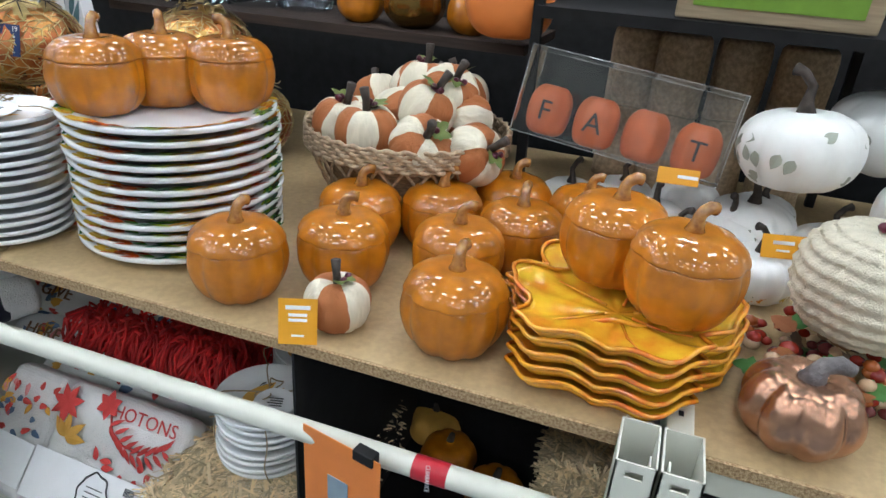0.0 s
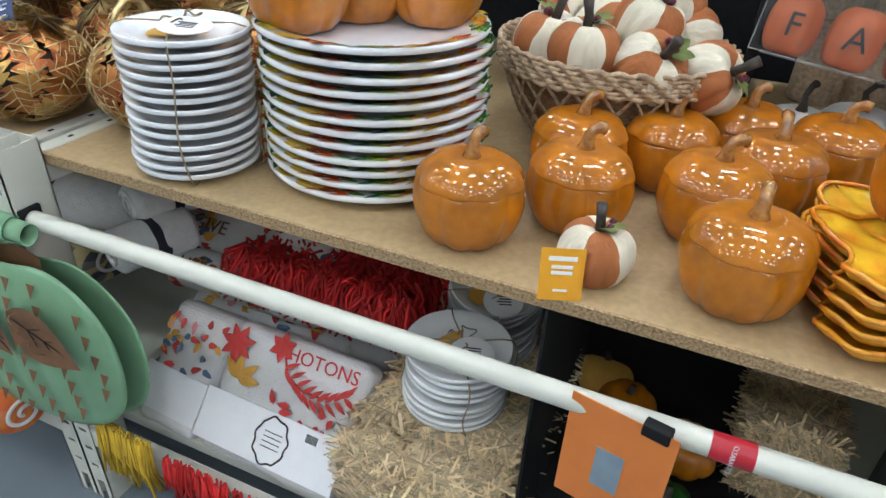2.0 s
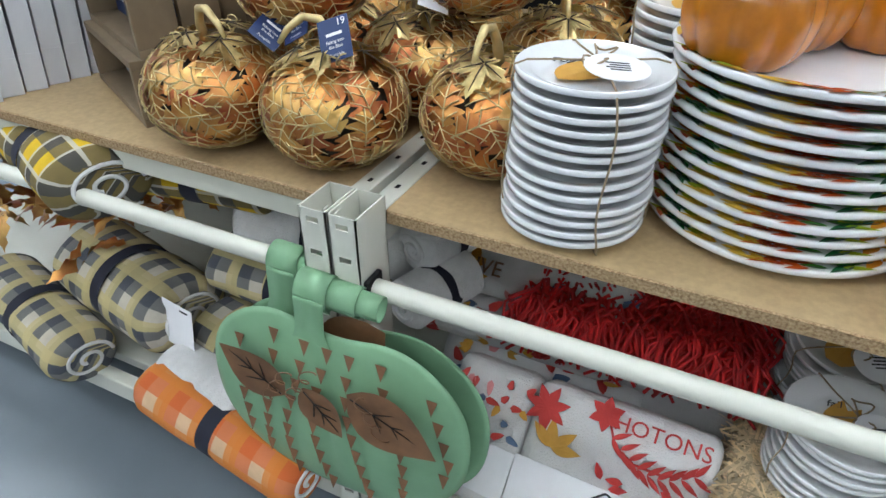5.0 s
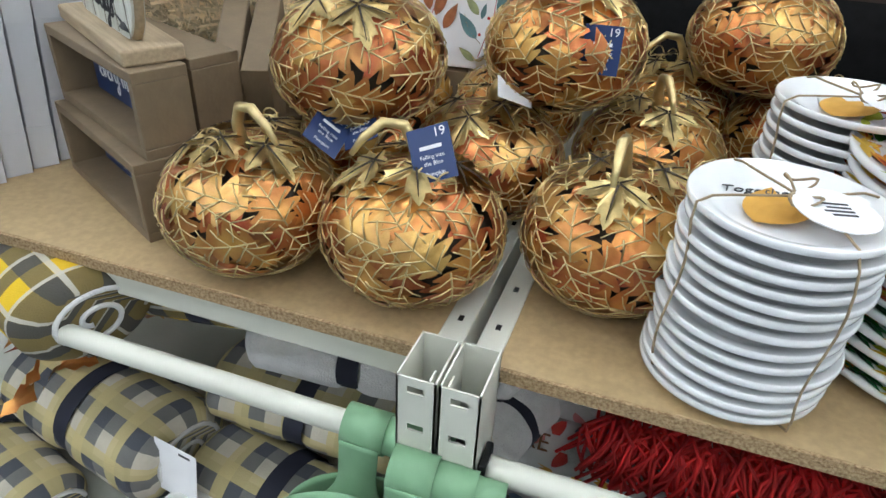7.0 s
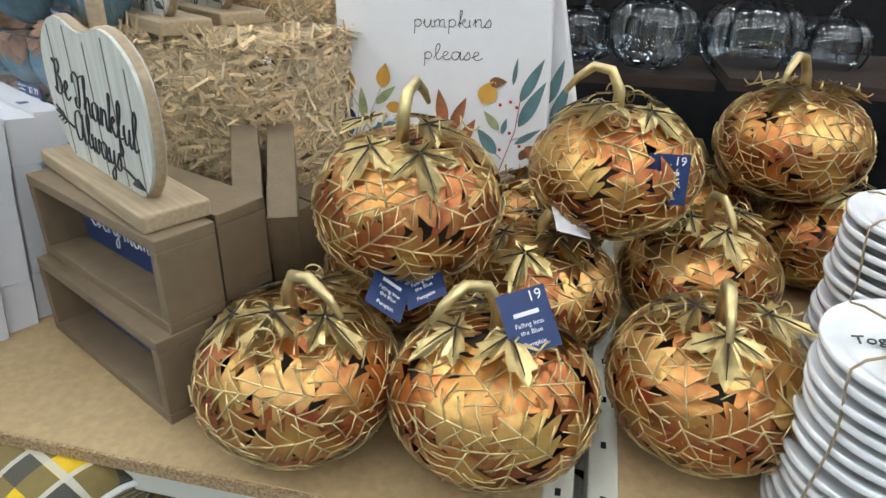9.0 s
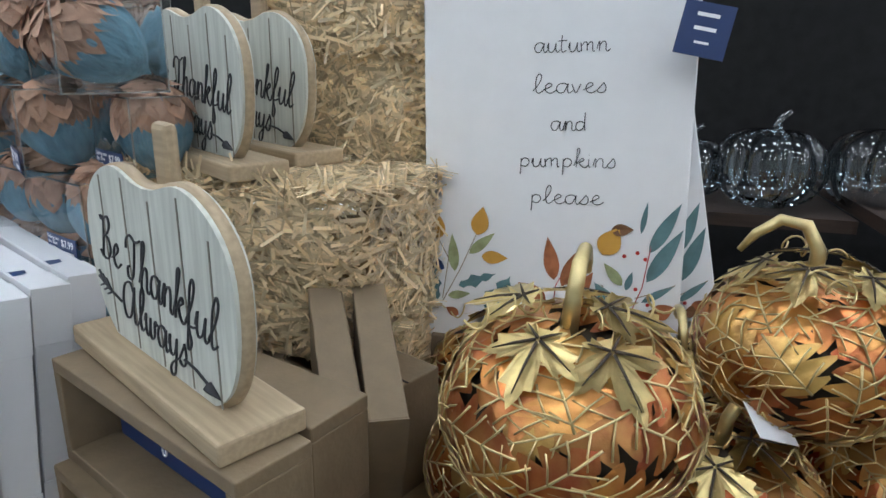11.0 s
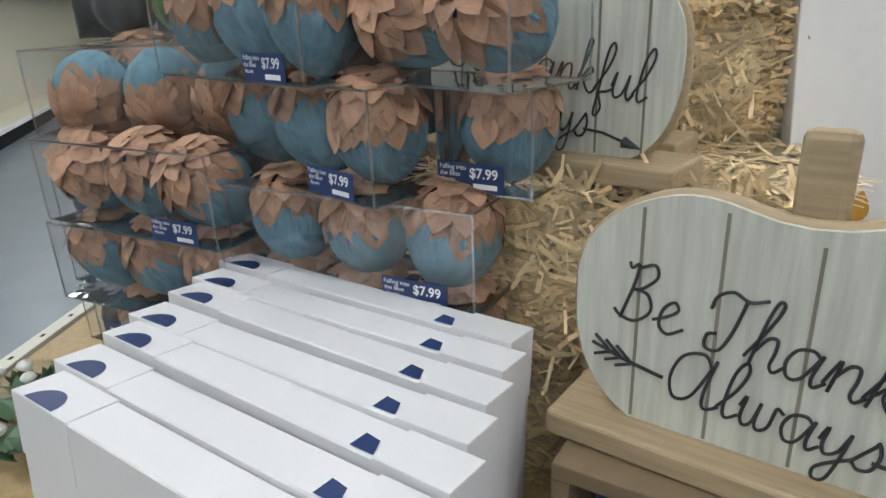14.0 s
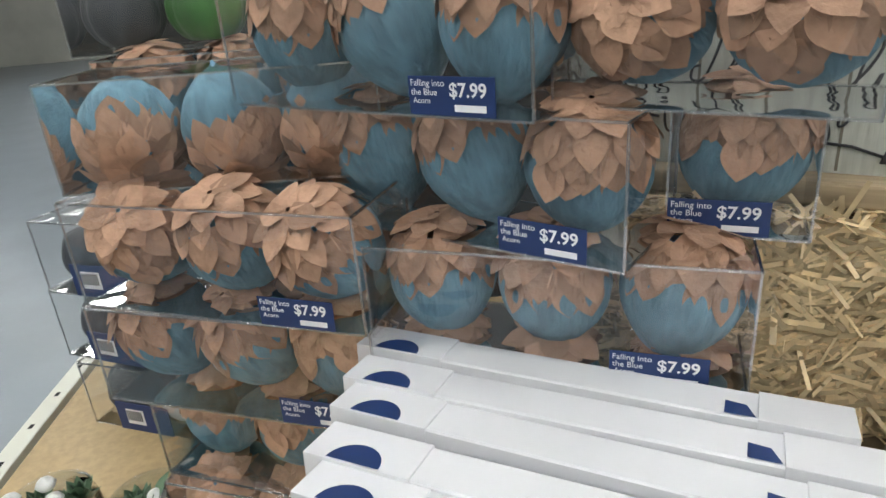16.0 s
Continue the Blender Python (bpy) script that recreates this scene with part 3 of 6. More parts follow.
bar(XA + 0.045, XB - 0.045)
bar(-0.93, XA - 0.045)
bar(XB + 0.045, XB + 1.25)

# back panel and dark display crates on the boards
slab("wall_1", -1.69, 2.4, DEPTH + 0.25, DEPTH + 0.29, 0.0, 2.0, M_BLACK, "dark back of the display behind the goods", "back panel")


# ---- things on the shelf ----
def dish_meshes():
    prof = [(0.001, 0.0), (0.035, 0.0), (0.046, 0.004), (0.057, 0.018), (0.064, 0.038), (0.0655, 0.055), (0.063, 0.07), (0.060, 0.076)]
    prof = [(r * 1.1, z * 1.1) for r, z in prof]
    body = lathe("body", prof, 72, 9, 0.14, 0.55, 0.006, 3, cap=False)
    lidp = [(0.0595, 0.0745), (0.0625, 0.0755), (0.0622, 0.079), (0.056, 0.090), (0.044, 0.099), (0.028, 0.103), (0.012, 0.102), (0.001, 0.101)]
    lidp = [(r * 1.1, z * 1.1) for r, z in lidp]
    lid = lathe("lid", lidp, 64, 9, 0.09, 0.5, 0.006, 3)
    stem = tube("stem", [(0, 0, 0.108), (0.001, 0, 0.119), (0.002, 0, 0.130), (0.006, 0.001, 0.136), (0.014, 0.003, 0.140), (0.021, 0.005, 0.138)], [0.014, 0.009, 0.0075, 0.0075, 0.008, 0.0085], 12)
    return body, lid, stem


def pumpkin_dish(m, label="glossy orange ceramic pumpkin dish with a lid"):
    t = thing("pumpkin_dish", m, label, "pumpkin dish", "orange pumpkin dishes")
    body, lid, stem = dish_meshes()
    part("body", body, M_GLAZE, t)
    l = part("lid", lid, M_GLAZE, t, "domed orange lid")
    part("stem", stem, M_STEMGLAZE, l, "bent brown stem handle")
    return t


PT = HS + 0.209           # top of the dinner plates
LT = HS + 0.092          # top of the leaf plates
DISHES = (((0.553, 0.085, HS), 60), ((0.640, 0.305, HS), 20), ((0.672, 0.182, HS), 15), ((0.762, 0.372, HS), 30), ((0.838, 0.235, HS), 5),
          ((0.862, 0.475, HS), 25), ((0.906, 0.352, HS), 80), ((0.995, 0.475, HS), -20), ((0.882, 0.092, HS), 70),
          ((1.060, 0.205, LT), 10), ((1.150, 0.140, LT), 20), ((0.258, 0.165, PT), 100), ((0.300, 0.262, PT), 120), ((0.402, 0.300, PT), 170))
first = None
for (x, y, z), a in DISHES:
    if first is None:
        first = pumpkin_dish(pose(x, y, z, 0, 0, a))
    else:
        s = 1.0
        c = copy_thing(first, pose(x, y, z, 0, 0, a))
        if z > HS:
            tagged(c, "glossy orange ceramic pumpkin dish resting on stacked plates")


def plate_mesh(r, h, name="dish"):
    p = [(0.001, 0.002), (r * 0.55, 0.002), (r * 0.62, 0.0), (r * 0.66, 0.002), (r * 0.80, h * 0.40), (r * 0.965, h * 0.55), (r * 0.992, h * 0.62), (r, h * 0.78), (r * 0.996, h * 0.93), (r * 0.985, h), (r * 0.97, h * 0.985), (r * 0.8, h * 0.70), (r * 0.68, h * 0.33), (r * 0.6, h * 0.25), (0.001, h * 0.25)]
    return lathe(name, p, 72)


def rim_print(r, h, seed, turn):
    """One colour of the rim's leaf sprays: every third cluster round the plate."""
    q = random.Random(seed)
    items = []
    tilt = math.atan2(h * 0.285, r * 0.17)
    for c in range(turn, 15, 3):
        for k in range(9):
            a = 2 * math.pi * (c + q.uniform(-0.36, 0.36)) / 15
            rr = r * q.uniform(0.84, 0.962)
            m = Matrix.Rotation(a, 4, "Z") @ Matrix.Translation((rr, 0, h * (0.70 + (rr / r - 0.8) * 1.62) + 0.0012)) @ Matrix.Rotation(-tilt, 4, "Y") @ Matrix.Rotation(q.choice((0, math.pi)) + q.uniform(-0.5, 0.5), 4, "Z")
            items.append((m, q.uniform(0.026, 0.042), q.uniform(0.014, 0.022), 0.0))
    return leaves_mesh("leaf_print", items, "oak", 6)


PR, PH, PSTEP = 0.166, 0.022, 0.0183
plate_data = plate_mesh(PR, PH)
PRINTS = [(rim_print(PR, PH, 5 + k, k), mm, lb) for k, (mm, lb) in enumerate(((M_PRINT_RUST, "rust leaf print"), (M_PRINT_GREEN, "green leaf print"), (M_PRINT_GOLD, "amber leaf print")))]
for i in range(12):
    m = pose(0.345 + rnd.uniform(-0.004, 0.004), 0.226 + rnd.uniform(-0.004, 0.004), HS + 0.0005 + i * PSTEP, 0, 0, -12 + rnd.uniform(-6, 6))
    t = thing("dinner_plate", m, "white dinner plate with a printed rim of autumn leaves, stacked", "plate", "stack of dinner plates")
    part("dish", plate_data, M_WHITE, t)
    for data, mm, lb in PRINTS:
        tagged(part("rim_print", data, mm, t, lb, smooth=False), kind="stuff")

SR, SH, SSTEP = 0.091, 0.019, 0.0152
saucer_data = plate_mesh(SR, SH)


def saucer_stack(x, y, z, n, top=True, group="stack of small plates", tilt=(0, 0), word="Together", gap=6):
    q = random.Random(int(x * 1000) + n)
    zz = z
    for i in range(n):
        t = thing("small_plate", pose(x + q.uniform(-0.003, 0.003) - (0.004 if i < gap else 0), y + q.uniform(-0.003, 0.003), zz + 0.0005, tilt[0], tilt[1], q.uniform(-20, 20)), "small plain white plate in a twine-tied stack", "plate", group)
        part("dish", saucer_data, M_WHITE, t)
        zz += SSTEP * (1.35 if i == gap - 1 else 1.0)
    h = zz - z + SH * 0.25
    base = pose(x, y, z, tilt[0], tilt[1], 0)
    tw = thing("twine", base, "loose jute twine tied round a stack of plates", "twine", "plate twine")
    for a in (0.5, 2.1):
        pts = []
        for k in range(40):
            u = k / 40 * 2 * math.pi
            cx, cz = math.cos(u), math.sin(u)
            rr = SR + 0.003
            px = max(-1, min(1, cx * 1.35)) * rr
            pz = h / 2 + max(-1, min(1, cz * 1.35)) * (h / 2 + 0.002) + 0.002
            pts.append((px * math.cos(a) + 0.004 * math.sin(u * 5), px * math.sin(a) + 0.004 * math.cos(u * 3), pz))
        part("cord", tube("cord", pts, 0.0013, 6, closed=True), M_TWINE, tw)
    bow = [(0.02 * math.sin(2 * u) * math.cos(u * 0.5), 0.03 * math.sin(u), h + 0.006 + 0.008 * math.sin(u * 2) ** 2) for u in (k * 0.25 for k in range(26))]
    part("bow", tube("bow", bow, 0.0013, 6, closed=True), M_TWINE, tw)
    if top:
        pr = thing("round_label", base @ pose(0.03, -0.025, h + 0.007, 4, 3, 20), "round white paper swing label tied with twine", "label", "plate labels")
        part("card", lathe("card", [(0.001, 0), (0.036, 0), (0.036, 0.001), (0.001, 0.001)], 32), M_PAPER, pr, smooth=False)
        bm = bmesh.new()
        for k in range(4):
            box_bm(-0.012 + 0.004 * (k % 2), 0.014, 0.008 - 0.006 * k, 0.0105 - 0.006 * k, 0.0012, 0.0016, bm=bm)
        part("print", bm, M_INK, pr, smooth=False)
        art = thing("plate_picture", base @ pose(-0.005, 0.0, h - SSTEP + 0.0035, 0, 0, 15), "painted gourd and lettering on the top plate", "print", "plate pictures")
        if word:
            writing(word, 0.019, art, pose(-0.012, 0.034, 0.0008, 0, 0, -4), shear=0.3)
        part("gourd", leaves_mesh("gourd", [(pose(-0.035, -0.03, 0.0008, 0, 0, a), 0.085, 0.034, 0) for a in (-62, -45, -28)], "plain"), M_OCHREPRINT, art, "painted yellow gourd")
    return h


saucer_stack(0.114, 0.092, HS, 13)
saucer_stack(0.195, 0.33, HS, 15, word="", gap=8)


# wicker basket of wrapped fabric pumpkins
def basket(m):
    t = thing("wicker_basket", m, "round pale wicker basket with a lattice side, filled", "basket")
    r0, r1, h = 0.115, 0.188, 0.165
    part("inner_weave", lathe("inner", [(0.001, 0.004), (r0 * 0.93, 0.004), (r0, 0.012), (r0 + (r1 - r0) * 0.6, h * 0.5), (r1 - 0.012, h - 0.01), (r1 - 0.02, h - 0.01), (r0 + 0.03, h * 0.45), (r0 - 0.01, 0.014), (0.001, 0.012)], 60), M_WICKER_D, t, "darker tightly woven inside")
    items = []
    for i in range(26):
        for sgn in (-1, 1):
            pts = []
            for k in range(9):
                u = k / 8
                a = 2 * math.pi * (i / 26) + sgn * u * 0.55
                rr = r0 + (r1 - r0) * u ** 0.7 + 0.004 + (0.002 if (k + (sgn > 0)) % 2 else 0)
                pts.append((rr * math.cos(a), rr * math.sin(a), 0.006 + u * (h - 0.02)))
            items.append((tube("s", pts, 0.0028, 5), Matrix()))
    part("lattice", join_meshes("lattice", items), M_WICKER, t)
    for k in range(6):
        pts = [((r1 + 0.003 + 0.003 * math.sin(40 * a + k * 2)) * math.cos(a), (r1 + 0.003 + 0.003 * math.sin(40 * a + k * 2)) * math.sin(a), h - 0.03 + k * 0.0065 + 0.002 * math.cos(40 * a + k * 2)) for a in (2 * math.pi * j / 160 for j in range(160))]
        part("rim_strand", tube("strand", pts, 0.0042, 6, closed=True), M_WICKER, t)
    return t


BX, BY = 0.637, 0.512
basket(pose(BX, BY, HS))

FAB = None


def fabric_pumpkin(m, label="small cream and rust wrapped fabric pumpkin"):
    t = thing("fabric_pumpkin", m, label, "fabric pumpkin", "wrapped fabric pumpkins")
    p = [(0.001, 0.006), (0.02, 0.0), (0.036, 0.006), (0.044, 0.022), (0.046, 0.038), (0.041, 0.056), (0.028, 0.068), (0.012, 0.068), (0.002, 0.062)]
    part("body", lathe("body", p, 54, 9, 0.09, 0.6, 0.01, 2), M_FABRIC, t)
    part("stem", tube("stem", [(0, 0, 0.062), (0.001, 0.001, 0.08), (0.004, 0.0, 0.098)], [0.006, 0.0055, 0.007], 8), M_DARKSTEM, t, "dark twig stem")
    part("berry", join_meshes("berry", [(lathe("b", [(0.0005, -0.005), (0.004, -0.003), (0.005, 0), (0.004, 0.003), (0.0005, 0.005)], 10), pose(x, y, z)) for x, y, z in ((-0.008, -0.008, 0.07), (-0.012, -0.002, 0.073), (-0.006, -0.013, 0.074))]), M_BERRY, t, "dark red berries")
    part("leaf", leaves_mesh("leaf", [(pose(-0.006, 0, 0.07, 30, 0, a), 0.028, 0.02, 0.2) for a in (60, 110)], "lobed"), M_MOSS, t, "green fabric leaf", smooth=False)
    return t


FAB = fabric_pumpkin(pose(0.724, 0.066, HS, 0, 0, 150), "small cream and rust wrapped fabric pumpkin standing at the shelf edge")
q = random.Random(11)
for k, (dx, dy, dz) in enumerate(((-0.10, -0.09, 0.13), (-0.03, -0.12, 0.135), (0.05, -0.10, 0.135), (0.12, -0.06, 0.13), (-0.13, 0.0, 0.135), (-0.05, -0.02, 0.165), (0.03, -0.03, 0.17), (0.10, 0.02, 0.16), (-0.09, 0.08, 0.15), (0.0, 0.07, 0.185), (0.08, 0.10, 0.165), (-0.03, 0.12, 0.15), (0.13, 0.05, 0.175), (0.05, 0.04, 0.195), (-0.04, 0.06, 0.19))):
    copy_thing(FAB, pose(BX + dx, BY + dy, HS + dz, q.uniform(-70, 70), q.uniform(-60, 60), q.uniform(0, 360)) @ Matrix.Scale(1.22, 4))


# price cards
def card(m, w, h, material, lines, label, category="price card", group="price cards", ink=None, name="price_card"):
    t = thing(name, m, label, category, group)
    part("card", box_bm(-w / 2, w / 2, -0.0004, 0.0004, 0, h), material, t, smooth=False)
    for s, size, x, z in lines:
        if s:
            writing(s, size, t, pose(x, -0.0007, z, 90, 0, 0), ink or M_PAPER, extrude=0.0002)
        else:
            part("print_bar", box_bm(x - size * 2, x + size * 2, -0.0009, -0.0005, z - size / 3, z + size / 3), ink or M_PAPER, t, smooth=False)
    return t


card(pose(0.702, -0.002, HS + 0.001, -14, 0, 22), 0.05, 0.062, M_YCARD, (("", 0.008, 0, 0.05), ("", 0.006, 0, 0.04), ("", 0.006, 0, 0.033), ("", 0.004, 0, 0.012)), "amber price card leaning on a small fabric pumpkin")


# stacked leaf plates
def leaf_plate(m):
    t = thing("leaf_plate", m, "glossy yellow and orange leaf-shaped plate, stacked", "leaf plate", "stack of leaf plates")
    bm = bmesh.new()
    n = 80
    rings = []
    for fr, z in ((0.0, 0.004), (0.35, 0.004), (0.7, 0.006), (0.92, 0.014), (1.0, 0.020), (1.012, 0.017), (0.94, 0.008), (0.7, 0.0), (0.0, 0.0)):
        ring = []
        for j in range(n):
            a = 2 * math.pi * j / n
            r = 0.135 * (0.80 + 0.15 * abs(math.cos(2.5 * a)) + 0.06 * math.sin(5 * a + 1) + 0.035 * math.sin(13 * a))
            ring.append(((r * fr) * math.cos(a) * 1.12, (r * fr) * math.sin(a) * 0.92, z + 0.006 * fr * math.sin(5 * a + 0.6) + 0.003 * fr * math.sin(11 * a)))
        rings.append(ring)
    part("plate", grid_mesh("plate", rings[:5] + rings[6:]), M_LEAFPLATE, t)
    part("rim", tube("rim", [(x, y, z + 0.001) for x, y, z in rings[4]], 0.0032, 6, closed=True), M_LEAFRIM, t, "orange glazed rim")
    ve = []
    for a in (0.1, 1.1, 2.3, 3.5, 4.7, 5.6):
        ve.append((tube("v", [(0.02 * math.cos(a), 0.02 * math.sin(a), 0.0062), (0.06 * math.cos(a + 0.05), 0.06 * math.sin(a + 0.05), 0.0062), (0.095 * math.cos(a + 0.12), 0.09 * math.sin(a + 0.12), 0.0105)], [0.0022, 0.0016, 0.0008], 5), Matrix()))
    part("vein", join_meshes("vein", ve), M_LEAFRIM, t, "orange veins")
    return t


lp = leaf_plate(pose(1.085, 0.130, HS + 0.001, 0, 0, 12))
for i in range(1, 5):
    copy_thing(lp, pose(1.085 + rnd.uniform(-0.004, 0.004), 0.130 + rnd.uniform(-0.004, 0.004), HS + 0.001 + 0.0185 * i, 0, 0, 12 + rnd.uniform(-3, 3)))
lq = copy_thing(lp, pose(1.075, 0.225, HS + 0.001, 0, 0, 200))
for i in range(1, 4):
    copy_thing(lp, pose(1.075, 0.225 + rnd.uniform(-0.004, 0.004), HS + 0.001 + 0.0185 * i, 0, 0, 200 + rnd.uniform(-3, 3)))


# white pumpkins with dark stems
def white_pumpkin(m, s=1.0, print_kind=0, label="glossy white pumpkin with a dark twisted stem"):
    t = thing("white_pumpkin", m, label, "white pumpkin", "white pumpkins")
    p = [(0.001, 0.008), (0.025, 0.0), (0.046, 0.006), (0.058, 0.022), (0.062, 0.042), (0.057, 0.062), (0.04, 0.076), (0.018, 0.080), (0.001, 0.074)]
    part("body", lathe("body", [(r * s, z * s) for r, z in p], 80, 10, 0.11, 0.55, 0.004, 4), M_WHITEPK, t)
    part("stem", tube("stem", [(0, 0, 0.074 * s), (0.001, 0, 0.09 * s), (-0.003, 0, 0.105 * s), (0.008 * s, 0, 0.118 * s), (0.018 * s, 0, 0.121 * s)], [0.011 * s, 0.006 * s, 0.005 * s, 0.005 * s, 0.007 * s], 9), M_DARKSTEM, t, "dark twisted stem")
    if print_kind:
        qq = random.Random(int(s * 100))
        items = []
        for k in range(26 if print_kind == 1 else 20):
            a = qq.uniform(0, 6.283)
            zc = qq.uniform(0.02, 0.062) if print_kind == 1 else qq.uniform(0.005, 0.03)
            rr = 0.0618 * math.sqrt(max(0.1, 1 - ((zc - 0.04) / 0.043) ** 2)) if abs(zc - 0.04) < 0.042 else 0.03
            el = math.asin(max(-0.95, min(0.95, (zc - 0.04) / 0.043)))
            mm = Matrix.Rotation(a, 4, "Z") @ Matrix.Translation((rr * s + 0.0008, 0, zc * s)) @ Matrix.Rotation(math.pi / 2 - el, 4, "Y") @ Matrix.Rotation(qq.uniform(-3, 3), 4, "Z")
            items.append((mm, 0.020 * min(s, 1.3), 0.014 * min(s, 1.3), 0.12))
        part("leaf_print", leaves_mesh("leaf_print", items, "plain" if print_kind == 1 else "lobed", 6), M_GREYLEAF if print_kind == 1 else M_PRINT, t, "grey leaf print" if print_kind == 1 else "autumn leaf print", smooth=False)
    return t


for x, y, k in ((0.945, 0.60, 2), (1.04, 0.66, 2), (1.105, 0.56, 0), (1.150, 0.455, 0), (1.235, 0.56, 2), (1.275, 0.43, 2), (1.16, 0.72, 2), (1.30, 0.70, 1), (1.40, 0.58, 0)):
    white_pumpkin(pose(x, y, HS, 0, 0, rnd.uniform(0, 360)), 1.0 + rnd.uniform(-0.05, 0.08), k, "white pumpkin with autumn leaf print and a dark stem" if k == 2 else "glossy white pumpkin with a dark twisted stem")
white_pumpkin(pose(1.305, 0.520, HS + 0.165, 0, 6, 150), 1.5, 1, "large white pumpkin with grey leaf print and a dark stem")
white_pumpkin(pose(1.46, 0.70, HS + 0.17, 0, -5, 60), 1.6, 1, "large white pumpkin with grey leaf print and a dark stem")
white_pumpkin(pose(1.50, 0.50, HS + 0.10, 0, 0, 20), 1.3, 2, "white pumpkin with autumn leaf print and a dark stem")
white_pumpkin(pose(1.27, 0.60, HS, 0, 0, 20), 1.3, 1, "white pumpkin with grey leaf print under a larger one")
card(pose(1.300, 0.40, HS + 0.085, -20, 0, 15), 0.065, 0.036, M_YCARD, (("", 0.008, 0, 0.024), ("", 0.005, 0, 0.012)), "amber price tag hanging from a white pumpkin")
card(pose(1.13, 0.455, HS + 0.155, -20, 0, 5), 0.065, 0.026, M_YCARD, (("", 0.008, 0.015, 0.013),), "amber price tag on a clear pumpkin box")

# knitted pumpkin and copper pumpkin
t = thing("knit_pumpkin", pose(1.385, 0.262, HS + 0.035), "large cream cable-knit pumpkin on a berry garland", "knit pumpkin")
rows = []
for i in range(75):
    u = i / 74
    z = 0.02 + 0.15 * (1 - math.cos(math.pi * u)) / 2
    rr = 0.098 * math.sin(math.pi * min(0.999, max(0.02, u))) ** 0.55
    row = []
    for j in range(150):
        a = 2 * math.pi * j / 150
        k = 1 - 0.05 * (1 - abs(math.sin(a * 4)) ** 0.6)
        kn = 0.0022 * math.sin(i * math.pi / 2.5 * 0.8) * (1 + 0.6 * math.sin(j * 1.257 + (i // 5) * 1.6))
        row.append(((rr * k + kn) * math.cos(a), (rr * k + kn) * math.sin(a), z))
    rows.append(row)
part("body", grid_mesh("body", rows), M_KNIT, t)
part("stem", tube("stem", [(0, 0, 0.16), (0.003, 0, 0.19), (-0.01, 0.002, 0.215)], [0.012, 0.009, 0.012], 9), M_DARKSTEM, t, "dark twig stem")
part("berry", join_meshes("berry", [(lathe("b", [(0.0005, -0.007), (0.006, -0.004), (0.008, 0), (0.006, 0.004), (0.0005, 0.007)], 10), pose(-0.02 + 0.012 * k, -0.02 - 0.006 * (k % 2), 0.178 + 0.004 * (k % 3))) for k in range(5)]), M_BERRY, t, "dark berries")
t = thing("copper_pumpkin", pose(1.300, 0.078, HS) @ Matrix.Scale(0.9, 4), "hammered copper-coloured pumpkin with a grey stem", "copper pumpkin")
part("body", lathe("body", [(0.001, 0.012), (0.03, 0.0), (0.055, 0.008), (0.070, 0.028), (0.075, 0.05), (0.068, 0.075), (0.05, 0.092), (0.022, 0.094), (0.001, 0.084)], 80, 8, 0.22, 0.5, 0.008, 6), M_COPPER, t)
part("stem", tube("stem", [(0, 0, 0.084), (0.004, 0, 0.10), (0.010, 0.002, 0.112), (0.026, 0.004, 0.117), (0.042, 0.004, 0.112)], [0.019, 0.013, 0.011, 0.011, 0.008], 10), M_GREYSTEM, t, "grey bent stem")
q = random.Random(5)
g = thing("berry_garland", pose(1.38, 0.22, HS), "tangled garland of red berries and small leaves", "garland")
bl = lathe("b", [(0.0005, -0.009), (0.008, -0.005), (0.011, 0), (0.008, 0.005), (0.0005, 0.009)], 10)
part("berry", join_meshes("berry", [(bl, pose(q.uniform(-0.12, 0.2), q.uniform(-0.09, 0.12), q.uniform(0.008, 0.05)) @ Matrix.Scale(q.uniform(0.7, 1.2), 4)) for _ in range(150)]), palette("berries", [(0.25, 0.02, 0.01), (0.35, 0.09, 0.02), (0.12, 0.02, 0.02), (0.45, 0.30, 0.18)], 0.25), g)
part("leaf", leaves_mesh("leaf", [(pose(q.uniform(-0.12, 0.2), q.uniform(-0.1, 0.12), q.uniform(0.01, 0.055), q.uniform(-40, 40), q.uniform(-40, 40), q.uniform(0, 360)), 0.04, 0.025, 0.3) for _ in range(60)], "lobed"), palette("garland_leaves", [(0.05, 0.16, 0.03), (0.10, 0.06, 0.03), (0.25, 0.08, 0.02)], 0.7), g, smooth=False)


# clear box with four lettered pumpkins
def acetate(parent, sx, sy, sz):
    bm = box_bm(-sx / 2, sx / 2, -sy / 2, sy / 2, 0, sz)
    ob = part("clear_case", bm, M_CLEAR, parent, "clear folded plastic case", smooth=False)
    ob.visible_shadow = False
    bm = bmesh.new()
    e = 0.0009
    for x in (-sx / 2, sx / 2):
        for y in (-sy / 2, sy / 2):
            box_bm(x - e, x + e, y - e, y + e, 0, sz, bm=bm)
    for z in (0, sz):
        for y in (-sy / 2, sy / 2):
            box_bm(-sx / 2, sx / 2, y - e, y + e, z - e, z + e, bm=bm)
        for x in (-sx / 2, sx / 2):
            box_bm(x - e, x + e, -sy / 2, sy / 2, z - e, z + e, bm=bm)
    part("fold_edge", bm, M_FOLD, parent, "pale folded edge", smooth=False)


